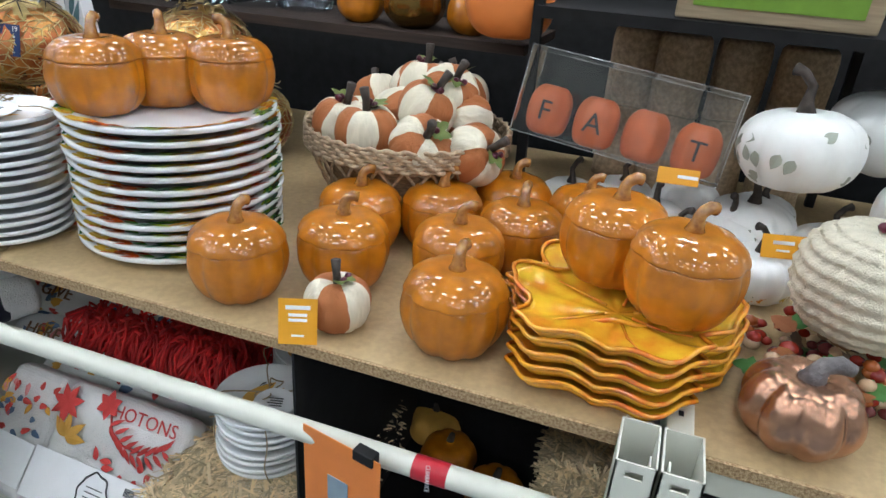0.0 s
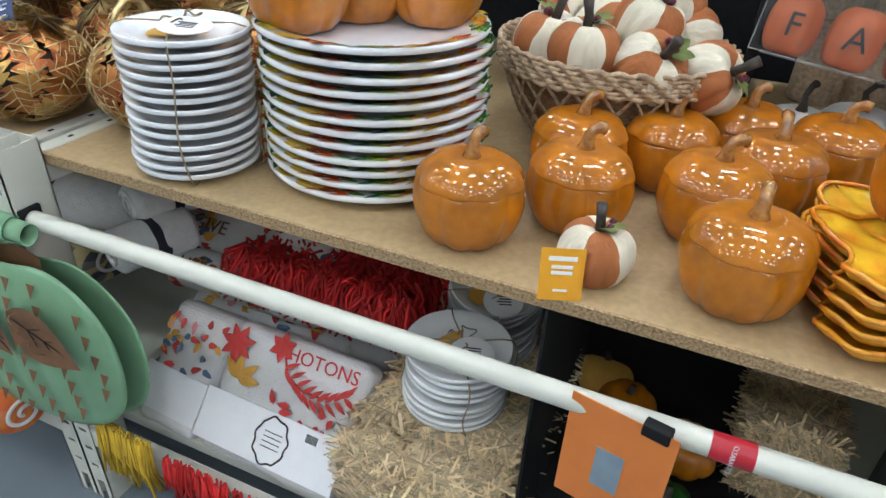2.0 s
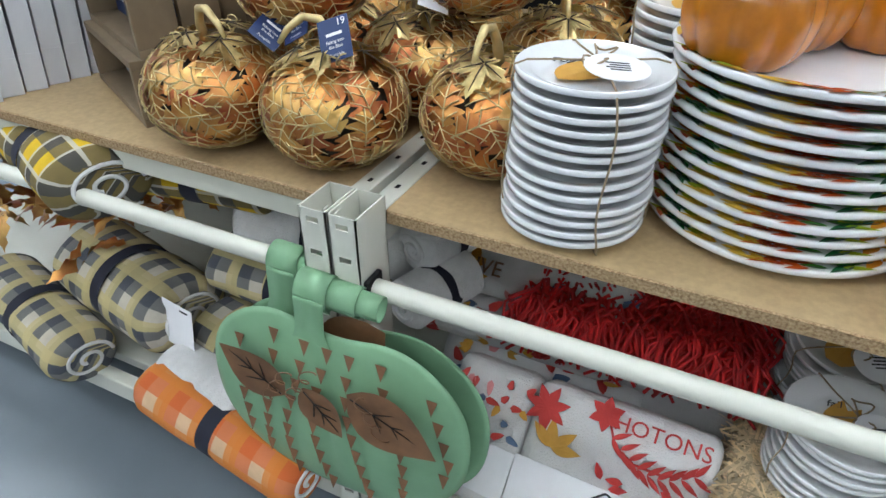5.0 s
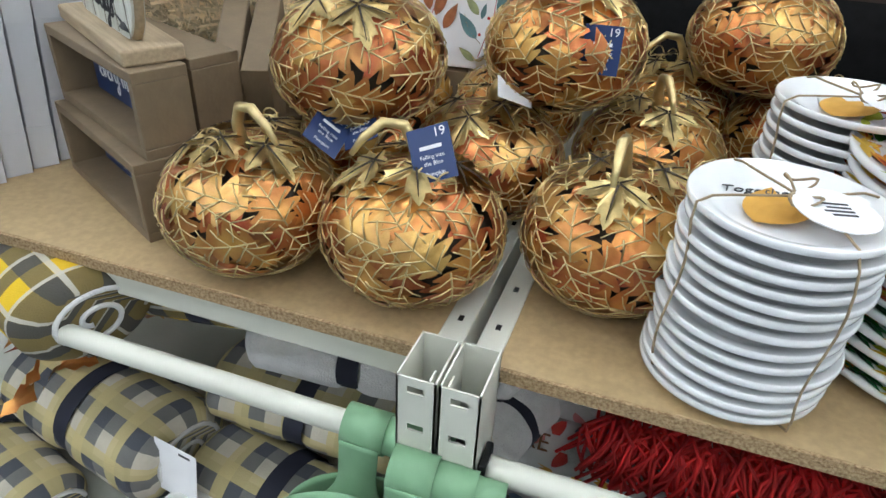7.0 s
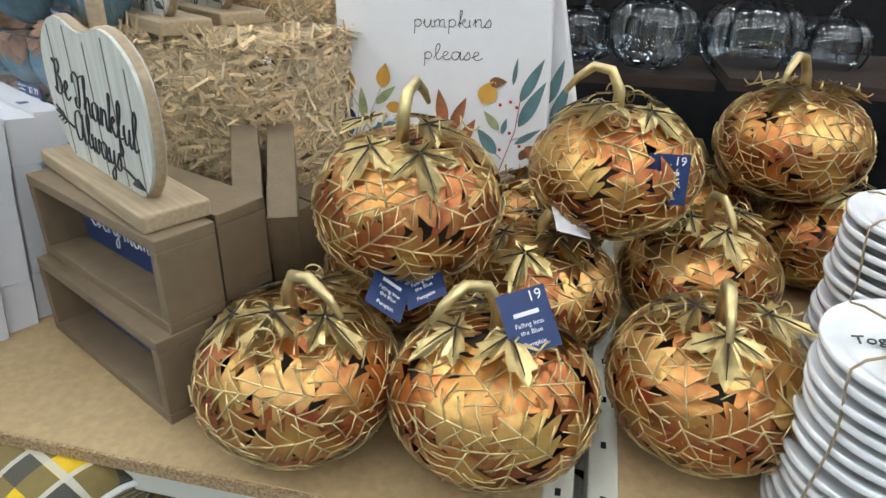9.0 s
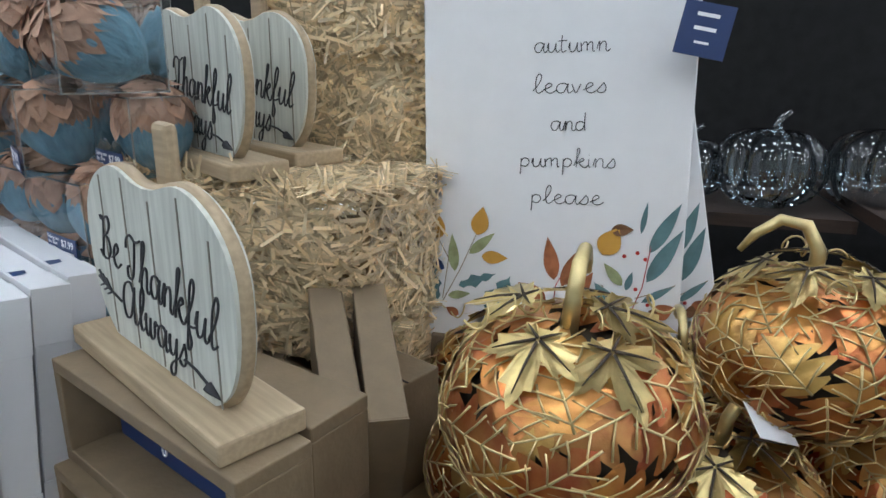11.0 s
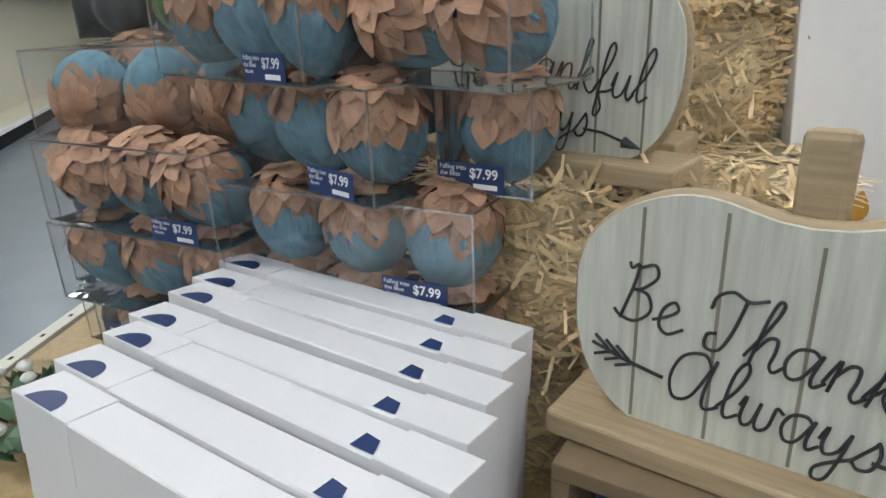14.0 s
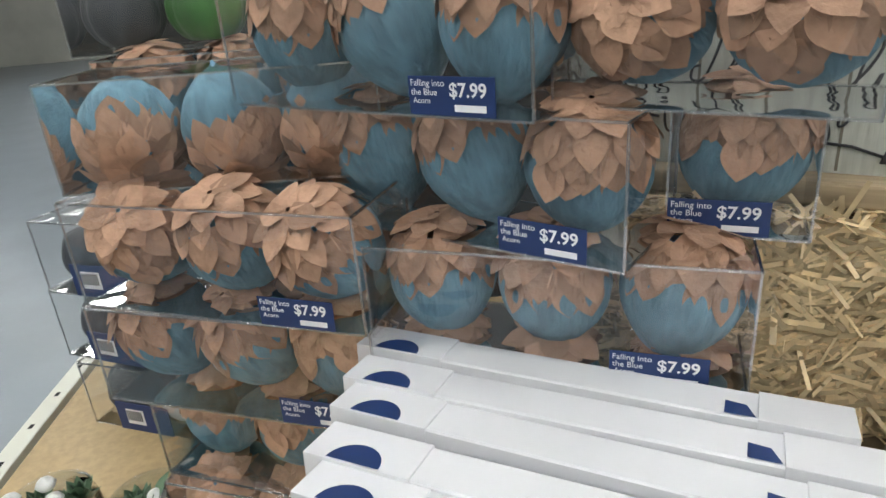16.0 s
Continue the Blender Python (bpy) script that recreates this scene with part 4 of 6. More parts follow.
M_FOLD = clear("plastic_fold", 0.35, rough=0.2)
t = thing("pumpkin_box", pose(1.015, 0.545, HS + 0.158, -14, 6, -4), "clear plastic box of four orange lettered pumpkins, lying on white pumpkins", "boxed pumpkins")
acetate(t, 0.36, 0.11, 0.15)
for k, ch in enumerate("FA T"):
    p = part("lettered_pumpkin", lathe("body", [(0.001, 0.01), (0.02, 0.004), (0.035, 0.015), (0.04, 0.045), (0.036, 0.075), (0.02, 0.092), (0.001, 0.088)], 40, 8, 0.06, 0.5), mat("matt_orange", (0.50, 0.12, 0.035), 0.6, vary=0.2), t, "matt orange pumpkin")
    p.matrix_basis = pose(-0.132 + 0.088 * k, 0, 0)
    if ch != " ":
        writing(ch, 0.05, p, pose(0, -0.0415, 0.045, 90, 0, 0), name="letter")
# black wire rack and upper shelves
for x in (0.845, 1.43):
    t = thing("rack_post", pose(x, 0.58 if x < 1 else 0.95, HS), "thin black steel post of an upper display rack", "rack post", "black rack posts")
    part("post", box_bm(-0.009, 0.009, -0.009, 0.009, 0, 0.75, 0.001), M_BLACK, t, smooth=False)
slab("trim", 0.845, 2.4, 0.56, 1.0, HS + 0.375, HS + 0.395, M_BLACK, "black steel upper display shelf", "upper shelf")
t = thing("framed_board", pose(1.22, 0.60, HS + 0.398, 8, 0, 0), "wooden framed sign with a bright green face", "framed sign")
part("frame", box_bm(-0.15, 0.15, -0.012, 0.012, 0, 0.22, 0.003), M_WOODPALE, t, smooth=False)
part("face", box_bm(-0.125, 0.125, -0.0145, -0.0125, 0.022, 0.2), mat("lime_face", (0.20, 0.36, 0.04), 0.6), t, "green face", smooth=False)
t = thing("plastic_bag", pose(0.77, 0.66, HS + 0.32), "clear bag with an orange pumpkin in it", "bag")
part("bag", lathe("bag", [(0.001, 0), (0.06, 0.01), (0.085, 0.05), (0.08, 0.1), (0.03, 0.14), (0.02, 0.16)], 30, 5, 0.1, 1, 0.04, 9), M_OCARD, t)
# dark wooden crate shelf behind with small pumpkins on it
slab("trim", 0.02, 0.80, 0.70, 1.02, HS + 0.285, HS + 0.305, M_DARKWOOD, "dark stained wooden upper shelf board", "upper shelf")
slab("trim", -0.32, 0.015, 0.78, 1.02, HS + 0.265, HS + 0.285, M_DARKWOOD, "dark stained wooden upper shelf board", "upper shelf")
for x, s, mm, lb in ((0.40, 1.0, M_GLAZE, "orange"), (0.53, 1.3, mat("dark_gold_gourd", (0.25, 0.15, 0.04), 0.2, metal=0.9), "dark gold"), (0.66, 1.0, M_GLAZE, "orange")):
    t = thing("shelf_pumpkin", pose(x, 0.78, HS + 0.305), lb + " pumpkin standing on the dark upper shelf", "pumpkin", "upper shelf pumpkins")
    part("body", lathe("body", [(0.001, 0.006), (0.025 * s, 0.0), (0.048 * s, 0.02 * s), (0.052 * s, 0.045 * s), (0.04 * s, 0.075 * s), (0.001, 0.08 * s)], 48, 8, 0.06, 0.6), mm, t)
    part("stem", tube("stem", [(0, 0, 0.078 * s), (0.004, 0, 0.1 * s)], [0.008, 0.006], 8), M_DARKSTEM, t)

for x, y in ((1.10, 0.93), (1.22, 0.95), (1.34, 0.92), (1.0, 0.96)):
    t = thing("burlap_roll", pose(x, y, HS), "upright roll of coarse tan burlap tied with twine", "burlap roll", "burlap rolls")
    part("roll", lathe("roll", [(0.001, 0), (0.052, 0.0), (0.055, 0.02), (0.052, 0.12), (0.055, 0.25), (0.053, 0.33), (0.03, 0.335), (0.028, 0.31), (0.001, 0.31)], 40, 9, 0.04, 1, 0.03, 4), M_WICKER, t)
    part("twine_tie", tube("tie", [(0.056 * math.cos(a), 0.056 * math.sin(a), 0.17 + 0.004 * math.sin(3 * a)) for a in (0.2 * k for k in range(32))], 0.002, 5, closed=True), M_TWINE, t, "twine tie")


# ---- pierced metal pumpkins ----
def on_shell(d, R, H, k=1.0):
    d = d.normalized()
    rr = 1 - 0.10 * math.exp(-((abs(d.z) - 1) * 6) ** 2)
    return Vector((R * d.x * k, R * d.y * k, H * d.z * k * rr))


def shell_meshes(R=0.105, H=0.084, n=70, seed=3):
    """Overlapping leaves bent onto a round shell, and the raised wires of their veins."""
    qq = random.Random(seed)
    vs, fs, wires = [], [], []
    ga = math.pi * (3 - math.sqrt(5))
    for i in range(n):
        zc = 1 - 2 * (i + 0.5) / n
        zc = zc * 0.97
        a = ga * i + qq.uniform(-0.15, 0.15)
        s = math.sqrt(1 - zc * zc)
        c = Vector((s * math.cos(a), s * math.sin(a), zc))
        e1 = c.cross(Vector((0, 0, 1))).normalized()
        e2 = c.cross(e1)
        w = qq.uniform(0, 6.283)
        f, g = e1 * math.cos(w) + e2 * math.sin(w), -e1 * math.sin(w) + e2 * math.cos(w)
        L, W, lay = qq.uniform(0.62, 0.80), qq.uniform(0.50, 0.66), 1 + 0.014 * (i % 3)

        def at(x, y, lift=0.0):
            return on_shell(c + f * (y - L / 2) + g * x, R, H, lay + lift)
        base = len(vs)
        out = leaf_outline("cut", L, W, 20)
        for ww, y in out:
            for x in (-ww, 0, ww):
                vs.append(tuple(at(x, y, 0.012 if x == 0 else 0)))
        for k in range(20):
            b = base + 3 * k
            fs += [(b, b + 1, b + 4, b + 3), (b + 1, b + 2, b + 5, b + 4)]
        wires.append((tube("w", [at(0, L * u, 0.02) for u in (0.0, 0.35, 0.7, 1.0)], 0.0012, 4), Matrix()))
        for u in (0.12, 0.36, 0.60):
            for sg in (-1, 1):
                wires.append((tube("w", [at(0, L * u, 0.02), at(sg * W * 0.22, L * (u + 0.14), 0.024), at(sg * W * 0.40, L * min(0.98, u + 0.22), 0.016)], 0.0009, 4), Matrix()))
    me = bpy.data.meshes.new("leaf_shell")
    me.from_pydata(vs, [], fs)
    me.update()
    return me, join_meshes("vein_wire", wires)


def gold_pumpkin(m):
    t = thing("metal_pumpkin", m, "pierced gold and copper metal leaf pumpkin with a curled stem", "metal pumpkin", "metal leaf pumpkins")
    sh, ve = shell_meshes()
    up = pose(0, 0, 0.084)
    part("leaf_shell", sh, M_GOLD, t, m=up)
    part("vein_wire", ve, M_VEIN, t, "raised gold vein wires", m=up)
    # solid dark bowl: its colour stands in for shade seen through the gaps
    part("inner_shade_bowl", lathe("inner", [(0.001, 0.008), (0.05, 0.012), (0.088, 0.05), (0.094, 0.085), (0.085, 0.12), (0.045, 0.152), (0.001, 0.155)], 32), M_CORE, t, "dark bowl painted as the shade of the hollow inside")
    st = [(0, 0, 0.155), (0.0, 0.004, 0.185), (-0.012, 0.004, 0.208), (-0.034, 0.0, 0.212), (-0.055, -0.006, 0.196), (-0.068, -0.01, 0.178)]
    part("stem", tube("stem", st, [0.008, 0.007, 0.0065, 0.006, 0.005, 0.003], 10), M_VEIN, t, "curled gold stem")
    for k, (a, r, z, tilt) in enumerate(((20, 0.022, 0.178, -12), (100, 0.036, 0.174, -24), (185, 0.030, 0.180, -8), (265, 0.040, 0.172, -26), (325, 0.050, 0.168, -34))):
        lf = part("maple_leaf", maple_bm(0.068), M_PALEGOLD, t, "pale gold maple leaf", smooth=False, m=pose(0, 0, z, 0, 0, a) @ pose(0, r, 0, tilt, 0, 0))
        part("leaf_vein", maple_veins(0.068), M_CORE, lf, "dark leaf ribs")
    for k, a in enumerate((60, 240)):
        pts = [((0.03 + 0.009 * math.cos(u)) * math.cos(math.radians(a)) - 0.004 * u * math.sin(math.radians(a)), (0.03 + 0.009 * math.cos(u)) * math.sin(math.radians(a)) + 0.004 * u * math.cos(math.radians(a)), 0.172 + 0.009 * math.sin(u)) for u in (0.5 * j for j in range(38))]
        part("tendril", tube("tendril", pts, 0.0011, 5), M_VEIN, t, "coiled gold wire tendril")
    return t


GP = None
GOLDS = ((-0.466, 0.085, HS, 150), (-0.258, 0.105, HS, 20), (-0.036, 0.180, HS, 75),
         (-0.378, 0.235, HS + 0.150, 250), (-0.150, 0.395, HS + 0.155, 330), (0.105, 0.600, HS + 0.150, 40),
         (-0.425, 0.350, HS, 10), (-0.235, 0.330, HS, 200), (-0.02, 0.430, HS, 100), (0.19, 0.62, HS, 280), (-0.25, 0.56, HS, 80), (0.0, 0.66, HS, 10), (-0.47, 0.56, HS, 60))
for x, y, z, a in GOLDS:
    if GP is None:
        GP = gold_pumpkin(pose(x, y, z, 0, 0, a))
    else:
        copy_thing(GP, pose(x, y, z, rnd.uniform(-6, 6) if z > HS else 0, rnd.uniform(-6, 6) if z > HS else 0, a))
NAVY_LINES = (("19", 0.014, 0.012, 0.05), ("", 0.006, 0, 0.036), ("Falling into", 0.0062, 0, 0.026), ("the Blue", 0.0062, 0, 0.019), ("Pumpkin", 0.0062, 0, 0.008))
for m in (pose(-0.215, 0.062, HS + 0.172, -35, -20, 15), pose(-0.098, 0.305, HS + 0.232, -12, 0, 5), pose(-0.375, 0.10, HS + 0.165, -60, 40, 20), pose(-0.335, 0.13, HS + 0.165, -55, -30, 10)):
    card(m, 0.046, 0.058, M_NAVY, NAVY_LINES, "navy price tag tied to a metal leaf pumpkin", "price tag", "navy price tags", name="price_tag")
card(pose(-0.195, 0.295, HS + 0.185, -60, 20, 30), 0.05, 0.05, M_PAPER, (("", 0.006, 0, 0.036), ("", 0.004, 0.01, 0.026)), "white paper price tag on the pumpkins", "price tag", "white tags", M_INK, "price_tag")


# ---- shadow boxes and pumpkin signs ----
def shadow_box(m, word="every moment", face=True):
    t = thing("shadow_box", m, "deep brown wooden box frame with a navy card inside", "box frame", "brown box frames")
    w, d, h, th = 0.30, 0.07, 0.112, 0.014
    for nm, b in (("top_board", (-w, 0, 0, d, h - th, h)), ("bottom_board", (-w, 0, 0, d, 0, th)), ("side_board", (-w, -w + th, 0, d, th, h - th)), ("side_board", (-th, 0, 0, d, th, h - th))):
        part(nm, box_bm(*b, 0.0015), M_KRAFT, t, smooth=False)
    part("back_board", box_bm(-w + th, -th, d - 0.006, d - 0.002, th, h - th), M_KRAFT, t, smooth=False)
    c = part("printed_card", box_bm(-0.280, -th, d - 0.022, d - 0.019, th, 0.095), M_NAVY, t, "navy printed card", smooth=False)
    part("lettering", script_mesh(word, 0.19, 0.038, 0.0011), M_PAPER, c, "white handwriting", m=pose(-0.256, d - 0.0226, 0.040))
    return t


FA = math.degrees(math.atan2(-0.134, 0.266))
SB = pose(-0.614, 0.058, HS, 0, 0, FA)
shadow_box(SB)
shadow_box(pose(-0.606, 0.076, HS + 0.112, 0, 0, FA + 1))
shadow_box(SB @ pose(-0.02, 0.085, 0, 0, 0, 4))
shadow_box(pose(-0.606, 0.076, HS + 0.112, 0, 0, FA + 3) @ pose(-0.01, 0.08, 0, 0, 0, 2))
for k in range(2):
    t = thing("brown_carton", pose(-0.557, 0.216, 0.947, 18, 0, 26) @ pose(0.0195 * (2 * k - 1), 0, 0, 0, 0, 1.5 - 3 * k), "upright brown cardboard carton leaning beside the frames", "carton", "brown cartons")
    part("carton", box_bm(-0.0185, 0.0185, 0, 0.2, -0.204, 0.0, 0.002), M_KRAFT, t, smooth=False)
    part("flap", box_bm(-0.0187, 0.0187, -0.0008, 0.0, -0.075, 0.0), M_KRAFT, t, "folded top flap", smooth=False)


def sign_outline(w, h, n=72):
    """A squat pumpkin outline with a dip at the top and a flat foot."""
    pts = []
    for j in range(n):
        a = 2 * math.pi * j / n
        x, z = math.sin(a), -math.cos(a)
        px = w / 2 * math.copysign(abs(x) ** (0.85 if z > 0 else 0.55), x)
        pz = h * 0.55 + h * 0.45 * math.copysign(abs(z) ** 0.8, z) if z > 0 else h * 0.55 - h * 0.55 * abs(z) ** 0.8
        if z > 0:
            pz -= h * 0.10 * math.exp(-(x / 0.28) ** 2)
        else:
            pz = max(pz, h * 0.04)
        pts.append((px, pz))
    return pts


def pumpkin_sign(m):
    t = thing("pumpkin_sign", m, "whitewashed plank pumpkin sign lettered in black on a wooden foot", "wooden sign", "pumpkin signs")
    part("foot", box_bm(-0.15, 0.148, -0.034, 0.042, 0, 0.02, 0.003), M_WOODPALE, t, "pale wooden foot", smooth=False)
    bm = bmesh.new()
    o = sign_outline(0.280, 0.190)
    f = bm.faces.new([bm.verts.new((x, -0.008, z + 0.008)) for x, z in o])
    got = bmesh.ops.extrude_face_region(bm, geom=[f])
    bmesh.ops.translate(bm, verts=[v for v in got["geom"] if isinstance(v, bmesh.types.BMVert)], vec=(0, 0.016, 0))
    b = part("board", bm, M_WHITEWASH, t, smooth=False)
    ed = tube("edge", [(x * 0.974, 0.0012, 0.010 + z * 0.966) for x, z in o], 0.0078, 6, closed=True)
    part("bare_edge", ed, M_WOODPALE, b, "bare wooden edge")
    for gx, top in ((-0.095, 0.178), (-0.044, 0.182), (0.008, 0.170), (0.062, 0.182), (0.108, 0.158)):
        part("plank_groove", box_bm(gx - 0.0011, gx + 0.0011, -0.0086, -0.0078, 0.022, top), M_GROOVE, b, smooth=False)
    part("stem", box_bm(-0.015, 0.015, 0.009, 0.022, 0.15, 0.232, 0.006), M_WOODPALE, t, "wooden stem", smooth=False)
    part("lettering", script_mesh("Be Thankful", 0.222, 0.046, 0.00115, 0.12), M_INK, b, m=pose(-0.112, -0.0088, 0.098, 0, 7, 0))
    part("lettering", script_mesh("Always", 0.128, 0.044, 0.00115, 0.1), M_INK, b, m=pose(-0.074, -0.0088, 0.048, 0, 5.5, 0))
    part("arrow", tube("arrow", [(-0.126, -0.009, 0.073), (-0.100, -0.009, 0.065), (-0.074, -0.009, 0.060)], 0.0013, 5), M_INK, b)
    part("arrow", join_meshes("arrow", [(tube("a", [(0.050, -0.009, 0.044), (0.070, -0.009, 0.042), (0.098, -0.009, 0.033)], 0.0013, 5), Matrix()), (tube("a", [(0.091, -0.009, 0.0352), (0.108, -0.009, 0.030)], [0.0058, 0.0004], 6), Matrix())]), M_INK, b)
    for k in range(3):
        for s in (0.008, -0.008):
            part("arrow_feather", tube("a", [(-0.112 + 0.008 * k, -0.009, 0.0685 - 0.0024 * k), (-0.124 + 0.008 * k, -0.009, 0.0715 - 0.0024 * k + s)], 0.0012, 5), M_INK, b)
    return t


SIGN_Z = HS + 0.2245
sg = pumpkin_sign(pose(-0.733, 0.192, SIGN_Z, 0, 0, -31))


# ---- straw bales ----
def bale_mesh(sx, sy, sz, n, seed, name="straw"):
    qq = random.Random(seed)
    vs, fs = [], []
    for _ in range(n):
        face = qq.choice("xxyyyzzz")
        u, v = qq.uniform(-1, 1), qq.uniform(-1, 1)
        if face == "x":
            p, nn = Vector((qq.choice((-1, 1)) * sx / 2, u * sy / 2, (v + 1) * sz / 2)), Vector((1, 0, 0))
        elif face == "y":
            p, nn = Vector((u * sx / 2, -sy / 2 * qq.choice((1, 1, -1)), (v + 1) * sz / 2)), Vector((0, 1, 0))
        else:
            p, nn = Vector((u * sx / 2, v * sy / 2, sz)), Vector((0, 0, 1))
        d = Vector((qq.gauss(0, 1), qq.gauss(0, 1), qq.gauss(0, 0.5)))
        d = (d - d.dot(nn) * nn * 0.85).normalized()
        s = d.cross(nn).normalized()
        L, w = qq.uniform(0.025, 0.09), qq.uniform(0.0008, 0.0027)
        out = nn * (1 if p.dot(nn) > 0 else -1) if face != "z" else nn
        kk = (abs(2 * p.x / sx) ** 6 + abs(2 * p.y / sy) ** 6) ** (1 / 6)
        if kk > 1:
            p.x, p.y = p.x / kk, p.y / kk
        p = p + out * qq.uniform(-0.003, 0.007)
        b = len(vs)
        for k in (-1, 0, 1):
            c = p + d * L * k * 0.5 + out * (0.003 if k == 0 else qq.uniform(-0.003, 0.003))
            vs += [tuple(c - s * w), tuple(c + s * w)]
        fs += [(b, b + 1, b + 3, b + 2), (b + 2, b + 3, b + 5, b + 4)]
    me = bpy.data.meshes.new(name)
    me.from_pydata(vs, [], fs)
    me.update()
    return me


STRAW = {}


def bale(m, sx, sy, sz, label="rectangular golden straw bale", wrap=True):
    key = (sx, sy, sz)
    t = thing("straw_bale", m, label, "straw bale", "straw bales")
    if key not in STRAW:
        STRAW[key] = bale_mesh(sx, sy, sz, 8500, len(STRAW) + 1)
    # filler block, coloured darker as the shade in gaps between stalks
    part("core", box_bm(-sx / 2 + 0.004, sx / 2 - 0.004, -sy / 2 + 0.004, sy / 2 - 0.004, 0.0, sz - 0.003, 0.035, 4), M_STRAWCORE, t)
    s = part("straw", STRAW[key], M_STRAW, t, smooth=False)
    tagged(s, kind="stuff")
    if wrap:
        w = part("plastic_wrap", box_bm(-sx / 2 - 0.007, sx / 2 + 0.007, -sy / 2 - 0.007, sy / 2 + 0.007, 0.0, sz + 0.008, 0.035, 4), M_CLEAR, t, "clear shrink wrap")
        w.visible_shadow = False
    return t


# ---- lower shelf ----
LD = 0.195


def soft_roll(parent, length, ra, rb, material, name="cloth", wob=0.06, seed=1, spiral=True):
    """A soft roll along x, a little uneven, with a spiral of layers at its ends."""
    qq = random.Random(seed)
    ph = [qq.uniform(0, 6.28) for _ in range(6)]
    rows = []
    n, m = 30, 48
    for i in range(n + 1):
        u = i / n
        x = (u - 0.5) * length
        end = min(1.0, 8 * min(u, 1 - u) + 0.55) ** 0.5
        pinch = 1 - 0.10 * math.exp(-((u - 0.5) / 0.05) ** 2)
        row = []
        for j in range(m):
            a = 2 * math.pi * j / m
            k = end * pinch * (1 + wob * 0.5 * (math.sin(2 * a + ph[0] + u * 3) + 0.6 * math.sin(3 * a + ph[1] - u * 5) + 0.4 * math.sin(5 * a + u * 9 + ph[2])))
            row.append((x, ra * k * math.cos(a), rb * k * math.sin(a)))
        rows.append(row)
    ln = math.pi * (ra + rb)
    part(name, grid_mesh(name, rows, cap=True, uv=lambda i, j: (i / n * length, j / m * ln)), material, parent)
    if spiral:
        pts = []
        for e in (-1, 1):
            pts = [(e * (length / 2 + 0.001), (0.93 - 0.075 * u) * ra * 0.75 * math.cos(u), (0.93 - 0.075 * u) * rb * 0.75 * math.sin(u)) for u in (0.3 * k for k in range(36))]
            part("rolled_edge", tube("rolled_edge", pts, 0.004, 6), M_FLEECE, parent, "white fleece layer at the end")


def ribbon(parent, ra, rb, w=0.035, x=0.0):
    pts = [[(x + s * w / 2, (ra * 0.98) * math.cos(a), (rb * 0.98) * math.sin(a)) for s in (-1, 1)] for a in (2 * math.pi * k / 40 for k in range(41))]
    part("ribbon", grid_mesh("ribbon", pts, close_u=False), M_NAVYRIB, parent, "black ribbon band")


def blanket_roll(m, length, ra, rb, material, label, seed=1, band=True):
    t = thing("rolled_blanket", m, label, "blanket", "rolled blankets")
    soft_roll(t, length, ra, rb, material, "roll", seed=seed)
    if band:
        ribbon(t, ra, rb)
    return t


# the bay behind the green tin pumpkin: plaid throws
blanket_roll(pose(-0.83, 0.05, 0.668, 0, 0, -22), 0.38, 0.095, 0.066, P_YELLOW, "yellow and grey plaid blanket roll tied with black ribbon", 1)
blanket_roll(pose(-0.60, 0.16, 0.625, 0, 0, 10), 0.30, 0.08, 0.055, P_YELLOW, "yellow and grey plaid blanket roll tied with black ribbon", 7)
blanket_roll(pose(-0.84, 0.10, 0.32, 0, 0, -12), 0.40, 0.10, 0.085, P_GREY, "grey and cream plaid blanket roll tied with black ribbon", 2)
blanket_roll(pose(-1.03, -0.02, 0.255, 0, 0, -15), 0.46, 0.075, 0.06, P_GREY, "grey and cream plaid blanket roll tied with black ribbon", 3)
blanket_roll(pose(-0.46, 0.08, 0.275, 0, 0, -10), 0.34, 0.085, 0.075, P_GREY, "grey and cream plaid blanket roll tied with black ribbon", 4)
blanket_roll(pose(-0.46, 0.20, 0.40, 0, 0, 0), 0.36, 0.10, 0.06, P_GREY, "grey and cream plaid blanket roll tied with black ribbon", 5)
blanket_roll(pose(-0.38, 0.22, 0.53, 0, 0, 5), 0.36, 0.09, 0.06, M_FLEECE, "white fleece blanket roll tied with black ribbon", 6)
blanket_roll(pose(-0.44, -0.085, 0.245, 0, 4, -6), 0.40, 0.06, 0.055, P_ORANGE, "orange and cream plaid blanket roll tied with black ribbon", 8)
blanket_roll(pose(-0.52, -0.03, 0.285, 0, 0, -8), 0.22, 0.055, 0.03, M_FLEECE, "white fleece fold of an orange plaid blanket", 9, False)
for x, y, z in ((-0.62, 0.0, 0.30),):
    card(pose(x, y, z, -10, 0, -8), 0.09, 0.10, M_PAPER, (("", 0.006, 0.02, 0.09),), "white paper band label on a blanket", "label", "blanket labels", M_INK, "paper_label")
t = thing("leaf_garland", pose(-1.05, 0.22, 0.42), "brown and gold leaf garland heaped behind blankets", "garland")
q = random.Random(8)
part("leaf", leaves_mesh("leaf", [(pose(q.uniform(-0.28, 0.2), q.uniform(-0.16, 0.2), q.uniform(-0.05, 0.16), q.uniform(-60, 60), q.uniform(-60, 60), q.uniform(0, 360)), 0.09, 0.045, 0.4) for _ in range(170)], "oak"), M_GOLD, t, smooth=False)

# printed throws in the middle bay
M_CREAMP = mat("printed_fleece", (0.70, 0.69, 0.68), 0.95, vary=0.06, bump=0.8, bump_scale=350)


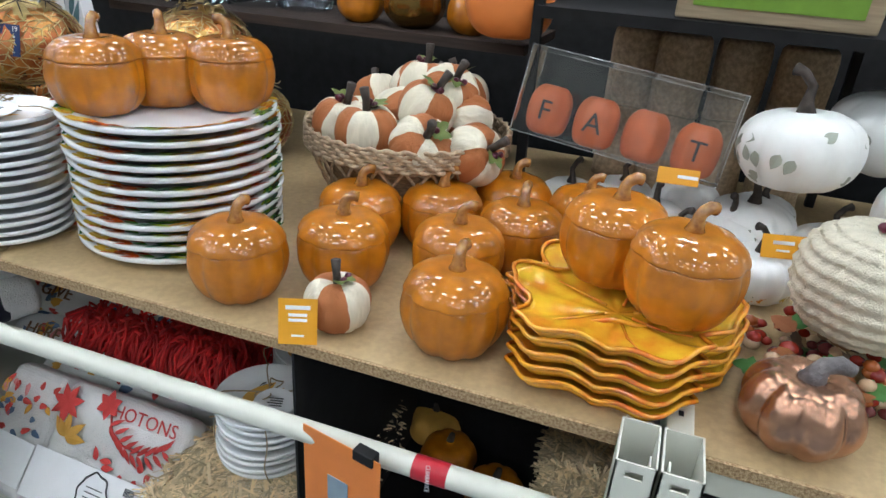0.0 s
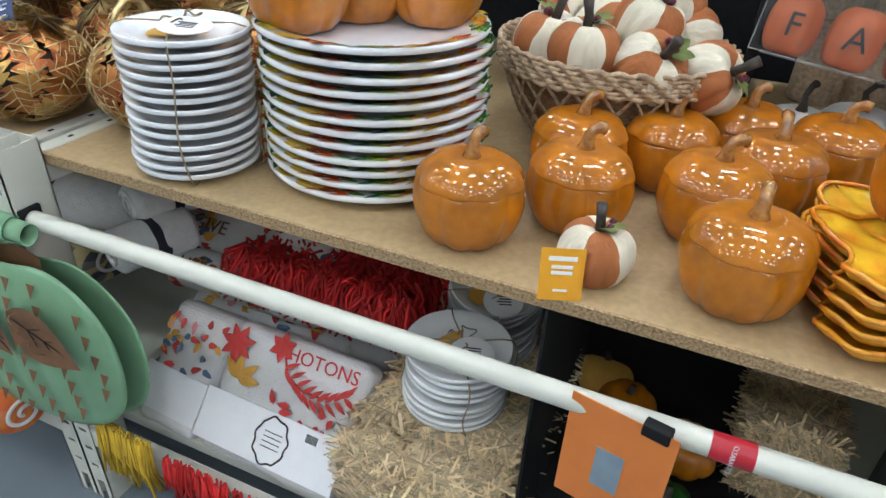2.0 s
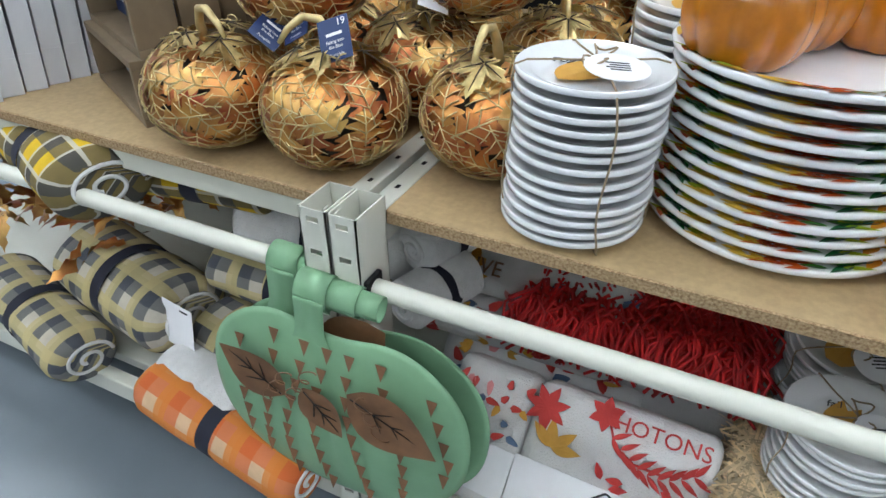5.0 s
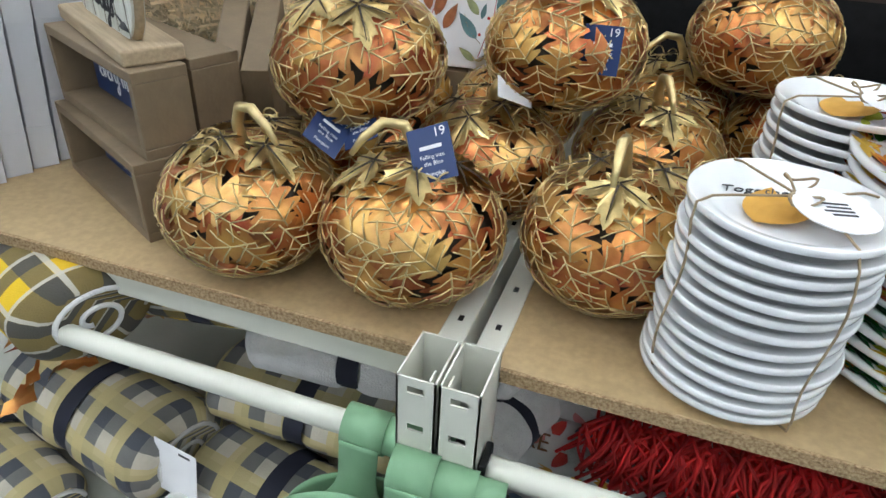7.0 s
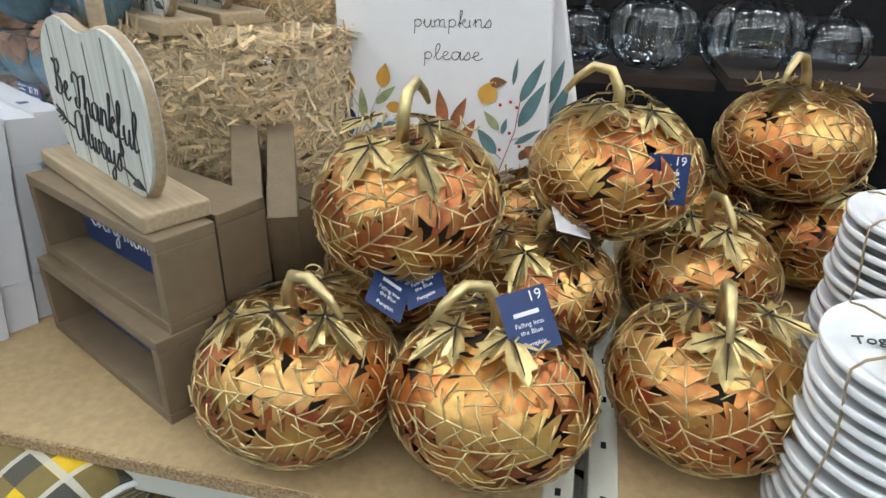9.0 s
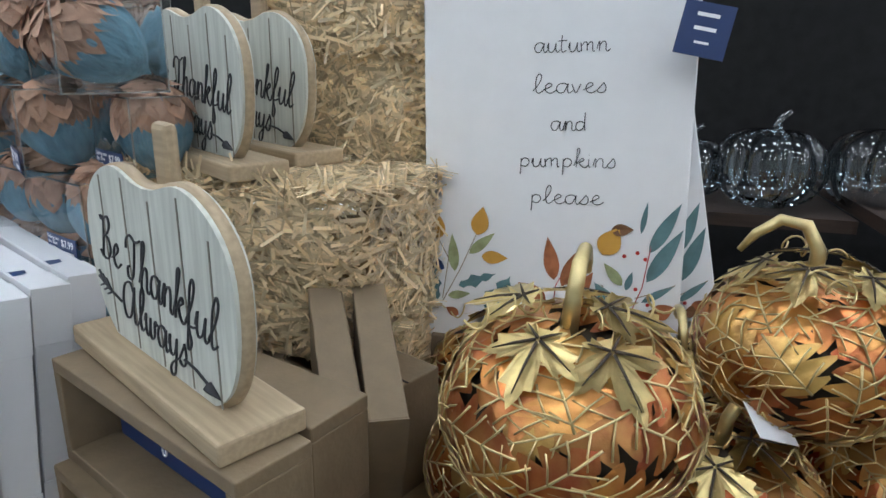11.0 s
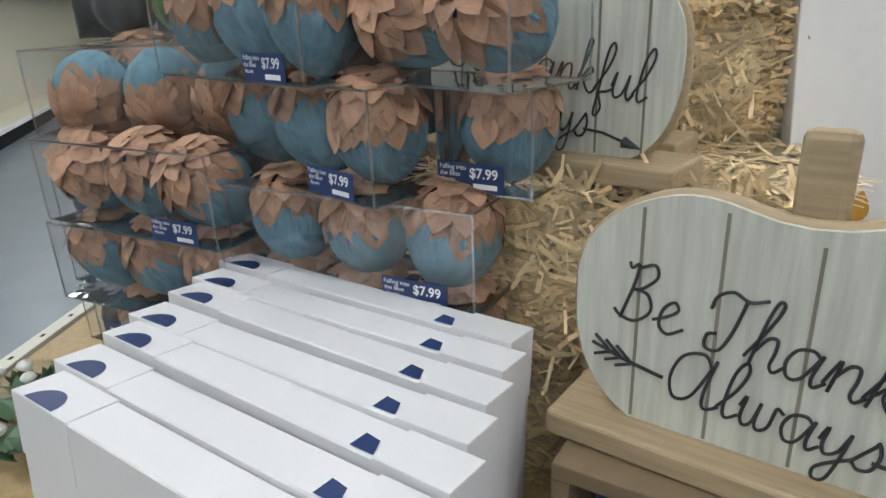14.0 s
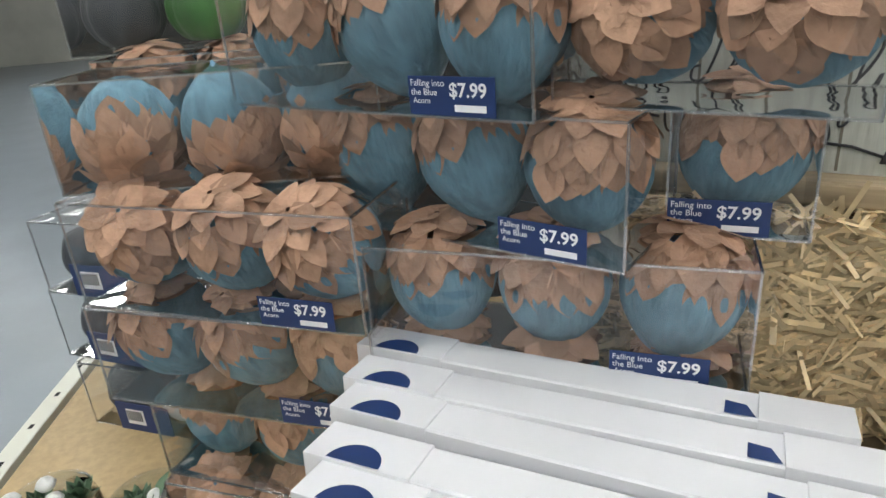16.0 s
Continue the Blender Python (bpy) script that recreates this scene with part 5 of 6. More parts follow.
def print_leaves(parent, n, w, h, y, seed, material, size=0.03, kind="plain", z0=0.0, m=None):
    qq = random.Random(seed)
    items = [(pose(qq.uniform(-w / 2, w / 2), y - 0.0012, z0 + qq.uniform(0, h), 90, qq.uniform(0, 360), 0), qq.uniform(0.6, 1.2) * size, size * 0.5, 0) for _ in range(n)]
    return tagged(part("printed_leaf", leaves_mesh("printed_leaf", items, kind, 5), material, parent, smooth=False, m=m), kind="stuff")


def folded_throw(m, w, d, h, label, red=True):
    t = thing("folded_throw", m, label, "throw blanket", "folded throws")
    bm = box_bm(-w / 2, w / 2, 0, d, 0, h, min(d, h) * 0.32, 5)
    bmesh.ops.subdivide_edges(bm, edges=bm.edges[:], cuts=3, use_grid_fill=True)
    for v in bm.verts:
        v.co += Vector((0, 0.35, 0.8)) * 0.006 * noise.noise(v.co * 9 + Vector((w * 50, 0, 0)))
    part("cloth", bm, M_CREAMP, t)
    return t


t = folded_throw(pose(0.225, -0.018, LD + 0.012, -40, 0, -2), 0.30, 0.075, 0.25, "white fleece throw printed with red leaves, in a paper band")
stem = [(-0.02, -0.006, 0.215), (-0.005, -0.006, 0.185), (0.03, -0.006, 0.168), (0.075, -0.006, 0.168), (0.115, -0.006, 0.185), (0.13, -0.006, 0.198)]
items = [(tube("s", stem, 0.0022, 5), Matrix())]
part("printed_stem", join_meshes("printed_stem", items), M_REDPRINT, t, "red printed stem")
lv = []
for k in range(9):
    u = k / 8
    x, z = -0.012 + 0.13 * u, 0.195 - 0.035 * math.sin(math.pi * u * 0.9)
    for s in (-1, 1):
        lv.append((pose(x, -0.0075, z, 90, (58 if s > 0 else 140) - 25 * u, 0), 0.034, 0.009, 0))
part("printed_leaf", leaves_mesh("printed_leaf", lv), M_REDPRINT, t, "red printed sprig", smooth=False)
part("printed_leaf", leaves_mesh("printed_leaf", [(pose(-0.10, -0.0078, 0.145, 90, a, 0), 0.05, 0.02, 0) for a in (-50, -10, 45, 85)]), M_OCHREPRINT, t, "ochre printed leaf", smooth=False)
part("printed_leaf", leaves_mesh("printed_leaf", [(pose(-0.125, -0.0078, 0.205, 90, a, 0), 0.04, 0.018, 0) for a in range(-180, 180, 50)] + [(pose(-0.03, -0.0078, 0.228, 90, a, 0), 0.03, 0.018, 0) for a in range(-180, 180, 60)]), M_REDPRINT, t, "red printed maple leaf", smooth=False)
print_leaves(t, 9, 0.14, 0.03, -0.0068, 4, M_REDPRINT, 0.026, z0=0.115, m=pose(0.05, 0, 0))
writing("HOTONS", 0.036, t, pose(0.06, -0.0085, 0.222, 90, 0, 0), M_REDPRINT)
band = part("paper_band", box_bm(-0.152, 0.152, -0.010, -0.0085, 0.02, 0.115), M_PAPER, t, "white paper band", smooth=False)
ring = [(0.01 + 0.034 * math.cos(a) * (1 + 0.06 * math.sin(9 * a)), -0.0112, 0.066 + 0.042 * math.sin(a) * (1 + 0.06 * math.cos(7 * a))) for a in (2 * math.pi * k / 60 for k in range(60))]
part("wreath_print", tube("wreath", ring, 0.0018, 4, closed=True), M_INK, band)
bm = bmesh.new()
for k in range(4):
    box_bm(-0.008, 0.03, -0.0112, -0.0103, 0.08 - 0.009 * k, 0.0815 - 0.009 * k, bm=bm)
for k in range(8):
    box_bm(0.075 + 0.003 * k, 0.0765 + 0.003 * k, -0.0112, -0.0103, 0.09, 0.104, bm=bm)
part("small_print", bm, M_INK, band, smooth=False)


def fringe(m, w, n, L, material, label, heap=False, seed=2):
    t = thing("yarn_fringe", m, label, "fringe", "yarn fringes")
    qq = random.Random(seed)
    it = []
    for k in range(n):
        x = qq.uniform(-w / 2, w / 2)
        if heap:
            y0, z0 = qq.uniform(-0.08, 0.08), qq.uniform(0.0, 0.03)
            a = qq.uniform(-2.6, -0.5)
            b = qq.uniform(-0.03, 0.03)
            pts = [(x, y0, z0 + 0.035), (x + 0.02 * math.cos(a), y0 - 0.016, z0 + 0.058), (x + 0.04 * math.cos(a) + b, y0 - 0.036, z0 + 0.040), (x + 0.05 * math.cos(a) + b * 0.4, y0 - 0.05, z0 + 0.012), (x + 0.06 * math.cos(a) - b, y0 - 0.058, z0 - 0.024)]
        else:
            y0 = qq.uniform(-0.008, 0.008)
            pts = [(x, y0, 0), (x + qq.uniform(-0.006, 0.006), y0 - 0.006, -L * 0.5), (x + qq.uniform(-0.014, 0.014), y0 + qq.uniform(-0.01, 0.01), -L * qq.uniform(0.85, 1.05))]
        it.append((tube("y", pts, 0.0031 if heap else 0.0026, 4), Matrix()))
    s = part("yarn", join_meshes("yarn", it), material, t)
    tagged(s, kind="stuff")
    return t


fringe(pose(0.205, -0.083, LD + 0.045, 0, 0, -2), 0.26, 170, 0.08, M_REDYARN, "red yarn fringe hanging under a folded throw")
t = folded_throw(pose(-0.005, -0.012, LD + 0.012, -40, 0, -4), 0.15, 0.075, 0.25, "white fleece throw printed with small autumn leaves")
print_leaves(t, 30, 0.13, 0.10, -0.008, 12, M_WREATH, 0.024, "lobed", z0=0.12)
part("paper_band", box_bm(-0.076, 0.076, -0.010, -0.0085, 0.03, 0.115), M_PAPER, t, "white paper band", smooth=False)
fringe(pose(-0.012, -0.083, LD + 0.07, 0, 0, -4), 0.13, 130, 0.12, M_YELYARN, "mustard yarn fringe hanging under a folded throw", seed=4)

for k, (z, y, txt, s) in enumerate(((0.345, 0.30, "HERE", 31), (0.435, 0.34, "GIVE", 32), (0.50, 0.40, "", 33), (0.255, 0.30, "", 34))):
    t = thing("rolled_throw", pose(-0.02 + 0.02 * k, y, z), "white fleece roll printed with autumn leaves and brown lettering" if txt else "white fleece roll printed with autumn leaves", "throw blanket", "rolled throws")
    soft_roll(t, 0.40, 0.052, 0.045, M_CREAMP, "roll", 0.03, s, False)
    qq = random.Random(s)
    it = []
    for _ in range(26):
        a = qq.uniform(1.2, 3.6)
        it.append((Matrix.Translation((qq.uniform(-0.19, 0.19), 0.0535 * math.cos(a), 0.0465 * math.sin(a))) @ Matrix.Rotation(a - math.pi / 2, 4, "X") @ Matrix.Rotation(qq.uniform(0, 6), 4, "Z"), 0.035, 0.02, 0.1))
    tagged(part("printed_leaf", leaves_mesh("printed_leaf", it, "lobed", 5), M_WREATH, t, smooth=False), kind="stuff")
    if txt:
        writing(txt, 0.042, t, pose(-0.10, -0.043, 0.039, 42, 0, 0), M_RUSTTIN, extrude=0.001)
for k, (x, y, z, s) in enumerate(((-0.13, 0.17, 0.50, 41), (-0.15, 0.25, 0.56, 42), (-0.12, 0.36, 0.57, 43))):
    blanket_roll(pose(x, y, z, 0, 0, 70), 0.16, 0.05, 0.045, M_FLEECE, "white fleece blanket roll tied with black ribbon", s)
t = thing("folded_throw", pose(0.22, 0.34, LD), "white throw piled high under a red fringe", "throw blanket", "folded throws")
part("cloth", box_bm(-0.21, 0.21, -0.05, 0.2, 0, 0.20, 0.03, 4), M_CREAMP, t)
part("paper_band", box_bm(-0.12, 0.16, 0.04, 0.12, 0.2005, 0.203), M_PAPER, t, "white paper band", smooth=False)
fringe(pose(0.20, 0.345, LD + 0.20), 0.38, 900, 0.1, M_REDYARN, "heap of red yarn fringe on a folded throw", True, 6)

bale(pose(0.535, 0.20, LD, 0, 0, -3), 0.27, 0.44, 0.155, "straw bale in clear wrap under a stack of plates")
saucer_stack(0.525, 0.175, LD + 0.160, 8, group="stack of gourd plates", word="fall", gap=4)
saucer_stack(0.525, 0.36, LD + 0.160, 9, group="stack of gourd plates", word="gather", gap=4, tilt=(14, 0))
card(pose(0.49, -0.03, LD + 0.09, -35, 0, 0), 0.055, 0.055, M_PAPER, (("", 0.006, 0, 0.04), ("", 0.005, 0, 0.02)), "round white paper label on a wrapped bale", "label", "plate labels", M_INK, "paper_label")
bale(pose(1.08, 0.42, LD), 0.12, 0.14, 0.16, "straw bale in the dark lower shelf")
for k, (x, y, mm, lb) in enumerate(((0.80, 0.42, M_GLAZE, "orange"), (0.92, 0.36, M_GLAZE, "orange"), (0.90, 0.20, M_GREEN, "green"), (0.74, 0.5, M_OCHREPRINT, "yellow"))):
    t = thing("gourd", pose(x, y, LD, 0, 0, 40 * k), lb + " ornamental gourd on the lower shelf", "gourd", "ornamental gourds")
    part("body", lathe("body", [(0.001, 0.004), (0.035, 0.0), (0.058, 0.02), (0.062, 0.045), (0.045, 0.075), (0.001, 0.082)], 40, 8, 0.10, 0.5), mm, t)
    part("stem", tube("stem", [(0, 0, 0.078), (0.005, 0, 0.1)], [0.009, 0.006], 8), M_DARKSTEM, t)
t = thing("sunflower_spray", pose(1.05, 0.06, LD), "spray of small orange artificial flowers", "flowers")
part("petal", leaves_mesh("petal", [(pose(x, y, z, 40, 0, a), 0.025, 0.009, 0.2) for x, y, z in ((0, 0, 0.17), (0.04, 0.02, 0.18), (-0.04, 0.03, 0.165), (0.02, -0.04, 0.15), (0.07, -0.02, 0.16)) for a in range(0, 360, 30)]), M_OCHREPRINT, t, smooth=False)
part("stalk", join_meshes("stalk", [(tube("s", [(0.02, 0.0, 0), (x, y, z)], 0.002, 5), Matrix()) for x, y, z in ((0, 0, 0.168), (0.04, 0.02, 0.178), (-0.04, 0.03, 0.163), (0.02, -0.04, 0.148), (0.07, -0.02, 0.158))]), M_MOSS, t)
# added black sheets that stand in for deep shade under the shelf boards
slab("trim", 0.69, 1.11, 0.004, 0.5, LD + 0.0005, LD + 0.003, M_BLACK, "black sheet added for the shade on the lower shelf", "liner")
slab("trim", 0.688, 0.692, 0.004, 0.5, LD + 0.003, HS - 0.02, M_BLACK, "black sheet added for the shade at the side of the lower shelf", "divider")
slab("trim", 0.69, 1.11, 0.5, 0.52, LD, HS - 0.02, M_BLACK, "black sheet added for the shade at the back of the lower shelf", "back panel")
slab("trim", XA + 0.03, 0.69, 0.7, 0.72, LD, HS - 0.02, M_BLACK, "black sheet added for the shade at the back of the lower shelf", "back panel")
slab("trim", -1.69, XA - 0.03, 0.6, 0.62, LD, HS - 0.02, M_BLACK, "black sheet added for the shade at the back of the lower shelf", "back panel")
slab("trim", XB + 0.03, 2.4, 0.3, 0.32, LD, HS - 0.02, M_BLACK, "black sheet added for the shade at the back of the lower shelf", "back panel")

# tags on the bar
t = thing("hanging_tag", pose(0.805, -0.075, 0.655, 0, 0, -12), "orange folded price card clipped to the bar", "price card")
part("card", box_bm(-0.06, 0.06, -0.003, -0.0015, -0.13, 0.03, 0.0004), M_OCARD, t, smooth=False)
part("clip", box_bm(0.02, 0.05, -0.006, 0.01, 0.018, 0.034, 0.002), M_BLACK, t, "dark plastic clip", smooth=False)
part("printed_patch", box_bm(-0.02, 0.012, -0.0042, -0.0032, -0.09, -0.03), mat("steel_blue_print", (0.25, 0.32, 0.38), 0.5), t, "grey-blue printed patch", smooth=False)
t = thing("clearance_band", pose(0.915, -0.055, 0.664), "red clearance label wrapped round the bar", "label")
part("band", tube("band", [(-0.022, 0, 0), (0.022, 0, 0)], 0.0152, 16, cap=False), M_RED, t)
writing("CLEARANCE", 0.0075, t, pose(0, -0.0158, 0.002, 80, 90, 0), M_PAPER, extrude=0.0001)


# green tin pumpkin hung on the bar
def tin_pumpkin(m):
    t = thing("tin_pumpkin", m, "flat green painted tin pumpkin with rusty leaves, hung from the bar", "tin pumpkin")
    rows = []
    n, k = 20, 72
    for i in range(n + 1):
        u = i / n
        row = []
        for j in range(k):
            a = 2 * math.pi * j / k
            x, z = math.sin(a), math.cos(a)
            rx = 0.213 * math.copysign(abs(x) ** 0.88, x)
            rz = 0.185 * math.copysign(abs(z) ** 0.85, z)
            if z > 0:
                rz -= 0.03 * math.exp(-(x / 0.3) ** 2)
            rib = 0.006 * abs(math.sin(rx * u * 52))
            row.append((rx * u, -0.022 * (1 - u ** 2.5) - rib * (1 - u ** 4), rz * u))
        rows.append(row)
    me = grid_mesh("front", rows)
    f = part("front_shell", me, M_GREENTIN, t)
    sol = f.modifiers.new("thick", "SOLIDIFY")
    sol.thickness = 0.0015
    back = grid_mesh("back", [[(x * 1.0 + 0.016, 0.035 - (y + 0.0) * 0.6, z * 0.98) for x, y, z in row] for row in rows])
    b = part("back_shell", back, M_GREENTIN, t)
    sol = b.modifiers.new("thick", "SOLIDIFY")
    sol.thickness = 0.0015
    for c in range(7):
        for r in range(9):
            x = (-0.17 + 0.056 * c + 0.02 * math.sin(r * 0.4 + c)) * (1 - 0.03 * abs(r - 4))
            z = 0.135 - 0.036 * r
            if (x / 0.205) ** 2 + (z / 0.175) ** 2 > 0.9:
                continue
            y = -0.024 * (1 - ((x / 0.213) ** 2 + (z / 0.18) ** 2)) - 0.003
            tri = bmesh.new()
            v = [tri.verts.new(p) for p in ((x - 0.008, y - 0.004, z + 0.010), (x + 0.009, y - 0.004, z + 0.010), (x + 0.004, y - 0.012, z - 0.012))]
            tri.faces.new(v)
            part("punched_tab", tri, M_RUSTTIN, t, smooth=False)
    for x, z, a, s in ((-0.060, -0.002, -56, 0.120), (-0.030, 0.028, 138, 0.095), (0.040, 0.048, 113, 0.150)):
        L = part("tin_leaf", leaves_mesh("tin_leaf", [(pose(x, -0.036, z + 0.045, 90, a, 0), s, s * 0.72, -0.05)], "plain", 10), M_RUSTTIN, t, "flat rusty tin leaf")
        part("leaf_vein", join_meshes("v", [(tube("v", [Vector((x, -0.0375, z + 0.045)) + Matrix.Rotation(math.radians(-a), 3, "Y") @ Vector((0, 0, s * u0)) * -0.0 + (pose(0, 0, 0, 90, a, 0) @ Vector((w * s, s * u1, 0.002))) for u1, w in pts], 0.0011, 4), Matrix()) for u0, pts in ((0, ((0.05, 0), (0.9, 0))), (0, ((0.3, 0), (0.5, 0.2))), (0, ((0.3, 0), (0.5, -0.2))), (0, ((0.5, 0), (0.7, 0.15))), (0, ((0.5, 0), (0.7, -0.15))))]), M_BLACK, L, "dark drawn vein")
    part("tin_leaf", leaves_mesh("tin_leaf", [(pose(0.07, 0.02, 0.17, 90, 235, 0), 0.15, 0.09, 0.1)], "plain", 10), M_RUSTTIN, t, "flat rusty tin leaf")
    for x0, y0, top in ((-0.03, -0.005, 0.212), (-0.095, 0.03, 0.214)):
        hook = [[(x0 + s * (0.022 + 0.016 * max(0, (0.5 - u) * 2) ** 2), y0 - 0.004, 0.12 + (top - 0.12) * u) for s in (-1, 1)] for u in (k / 12 for k in range(13))]
        st = part("stem_strip", grid_mesh("strip", hook, close_u=False), M_GREENTIN, t)
        sol = st.modifiers.new("thick", "SOLIDIFY")
        sol.thickness = 0.002
        for k, (dx, r) in enumerate(((0.0, 0.026), (0.042, 0.023), (0.072, 0.019))):
            cur = [[(x0 + dx + s * 0.024, y0 + 0.022 - r * math.cos(a) * 0.9, top + r * math.sin(a)) for s in (-1, 1)] for a in (-0.4 + 0.33 * q2 for q2 in range(18))]
            co = part("hook_curl", grid_mesh("curl", cur, close_u=False), M_GREENTIN, t)
            sol = co.modifiers.new("thick", "SOLIDIFY")
            sol.thickness = 0.002
    for sx, z0 in ((-0.05, 0.10), (0.06, 0.105), (-0.01, 0.12)):
        pts = [(sx + 0.010 * math.cos(u) + 0.002 * u * (1 if sx > 0 else -1), -0.045 + 0.006 * math.sin(u), z0 - 0.0035 * u) for u in (0.4 * k for k in range(50))]
        part("wire_coil", tube("coil", pts, 0.0011, 5), M_RUSTTIN, t, "rusty coiled wire")
    return t


tin_pumpkin(pose(-0.158, -0.108, 0.452, 0, 4, 4))


# ---- the end of the shelf: cartons, boxed acorns, bales, signs ----
def white_carton(m, n):
    t = thing("white_carton", m, "long white cardboard carton standing on edge in a row", "carton", "white cartons")
    L, d, h = 0.352, 0.036, 0.283
    part("carton", box_bm(-L, 0, 0, d, 0, h, 0.0012, 1), M_BOXWHITE, t, smooth=False)
    part("end_flap", box_bm(-L - 0.0008, -L + 0.075, -0.0006, d + 0.0006, h - 0.05, h + 0.0012, 0.0004, 1), M_BOXWHITE, t, "raised end flap", smooth=False)
    part("end_flap", box_bm(-0.055, 0.0008, -0.0006, d + 0.0006, h - 0.06, h + 0.0012, 0.0004, 1), M_BOXWHITE, t, "raised end flap", smooth=False)
    part("end_flap", box_bm(-0.002, 0.0008, -0.0004, d + 0.0004, 0.0, 0.07), M_BOXWHITE, t, "lower end flap", smooth=False)
    bm = bmesh.new()
    bmesh.ops.create_circle(bm, cap_ends=True, radius=0.019, segments=28, matrix=Matrix.Translation((-L + 0.035, 0, h + 0.0016)))
    bmesh.ops.bisect_plane(bm, geom=bm.verts[:] + bm.edges[:] + bm.faces[:], plane_co=(0, 0.0005, 0), plane_no=(0, 1, 0), clear_inner=True)
    part("navy_dot", bm, M_NAVY, t, "navy half-round print", smooth=False)
    bm = bmesh.new()
    bm.faces.new([bm.verts.new(p) for p in ((-0.075, 0.002, h + 0.0008), (-0.056, 0.002, h + 0.0008), (-0.062, 0.016, h + 0.0008), (-0.075, 0.018, h + 0.0008))])
    part("navy_corner", bm, M_NAVY, t, "navy printed corner", smooth=False)
    return t


CA = -29
wc = white_carton(pose(-0.962, 0.0, HS, -5, 0, CA), 0)
for i in range(1, 7):
    copy_thing(wc, pose(-0.962 + 0.0085 * i + rnd.uniform(-0.006, 0.004), 0.0415 * i, HS, -5, 0, CA + rnd.uniform(-1, 1)))


def acorn_meshes():
    p = [(0.001, -0.058), (0.006, -0.051), (0.022, -0.040), (0.038, -0.020), (0.0455, 0.0), (0.045, 0.016), (0.036, 0.032), (0.022, 0.042), (0.001, 0.046)]
    body = lathe("acorn_body", p, 40, 14, 0.035, 1.0, 0.015, 5)
    qq = random.Random(9)
    items = []
    for ring, (z, r, n) in enumerate(((0.021, 0.0485, 15), (0.029, 0.0460, 14), (0.036, 0.040, 12), (0.042, 0.031, 10), (0.046, 0.020, 8), (0.0475, 0.011, 5))):
        for k in range(n):
            a = 2 * math.pi * (k + 0.5 * (ring % 2)) / n + qq.uniform(-0.1, 0.1)
            slope = (78, 72, 55, 35, 12, 6)[ring] + qq.uniform(-7, 7)
            m = Matrix.Rotation(a, 4, "Z") @ Matrix.Translation((r - 0.009, 0, z + 0.013)) @ Matrix.Rotation(math.radians(slope), 4, "Y") @ Matrix.Rotation(-math.pi / 2, 4, "Z")
            items.append((m, qq.uniform(0.027, 0.038), qq.uniform(0.020, 0.028), qq.uniform(-0.03, 0.22)))
    return body, leaves_mesh("petal_cap", items, "petal", 8)


ACORN = acorn_meshes()


def acorn_box(m, n=3, label="clear plastic box of blue paper acorns with tan caps", roll=6, seed=0, h=0.118, price=True, tilt=None):
    t = thing("acorn_box", m, label, "boxed acorns", "boxes of paper acorns")
    L = 0.095 * n
    acetate(t, L, 0.105, h)
    qq = random.Random(seed)
    for k in range(n):
        a = part("acorn", ACORN[0], M_BLUEWRAP, t)
        tx, ty = tilt or (qq.uniform(-12, 12), qq.uniform(-24, 16))
        a.matrix_basis = pose(-L / 2 + 0.0475 + 0.095 * k, 0.0, h * 0.5, tx + roll, ty, 0) @ Matrix.Rotation(qq.uniform(0, 6.28), 4, "Z")
        part("petal_cap", ACORN[1], M_PETAL, a, "tan overlapping paper petals", smooth=False)
    if price:
        c = part("price_label", box_bm(-0.045, 0.045, -0.0545, -0.0535, 0.002, 0.036), M_NAVY, t, "navy price label", smooth=False)
        c.matrix_basis = pose(L / 2 - 0.06, -0.013, 0) @ Matrix.Scale(0.76, 4)
        writing("$7.99", 0.017, c, pose(0.018, -0.0548, 0.024, 90, 0, 0), M_PAPER, extrude=0.0001, fat=0.0003)
        writing("Falling into", 0.0085, c, pose(-0.024, -0.0548, 0.030, 90, 0, 0), M_PAPER, extrude=0.0001)
        writing("the Blue", 0.0085, c, pose(-0.028, -0.0548, 0.022, 90, 0, 0), M_PAPER, extrude=0.0001)
        writing("Acorn", 0.0075, c, pose(-0.031, -0.0548, 0.0145, 90, 0, 0), M_PAPER, extrude=0.0001)
        part("print_bar", box_bm(0.004, 0.036, -0.0549, -0.0545, 0.006, 0.012), M_PAPER, c, smooth=False)
    return t




def at_face(x, y, z, da=0.0):
    """A pose whose front face's middle is at x, y."""
    a = math.radians(FA + da)
    return pose(x - math.sin(a) * 0.0525, y + math.cos(a) * 0.0525, z, 0, 0, FA + da)


def at_corner(x, y, z, da=0.0, n=3):
    """The same by the front face's right corner, for a box of n acorns."""
    a = math.radians(FA + da)
    return at_face(x - math.cos(a) * 0.0475 * n, y - math.sin(a) * 0.0475 * n, z, da)


RH, LOW = 0.0965, 0.089
for k in range(3):
    acorn_box(at_corner(-0.936, 0.340, HS + LOW * k, 4), 3, seed=1 + k, h=LOW - 0.002)
acorn_box(at_corner(-0.936, 0.340, HS + 0.268, 4), 3, seed=3, h=RH - 0.001)
acorn_box(at_corner(-1.021, 0.356, HS + 0.365, -12), 3, seed=4, h=0.1)
acorn_box(at_corner(-1.076, 0.371, HS + 0.467, -12), 3, seed=6, h=0.1)
acorn_box(at_corner(-0.886, 0.372, HS + 0.367, 0, 1), 1, seed=5, h=0.092)
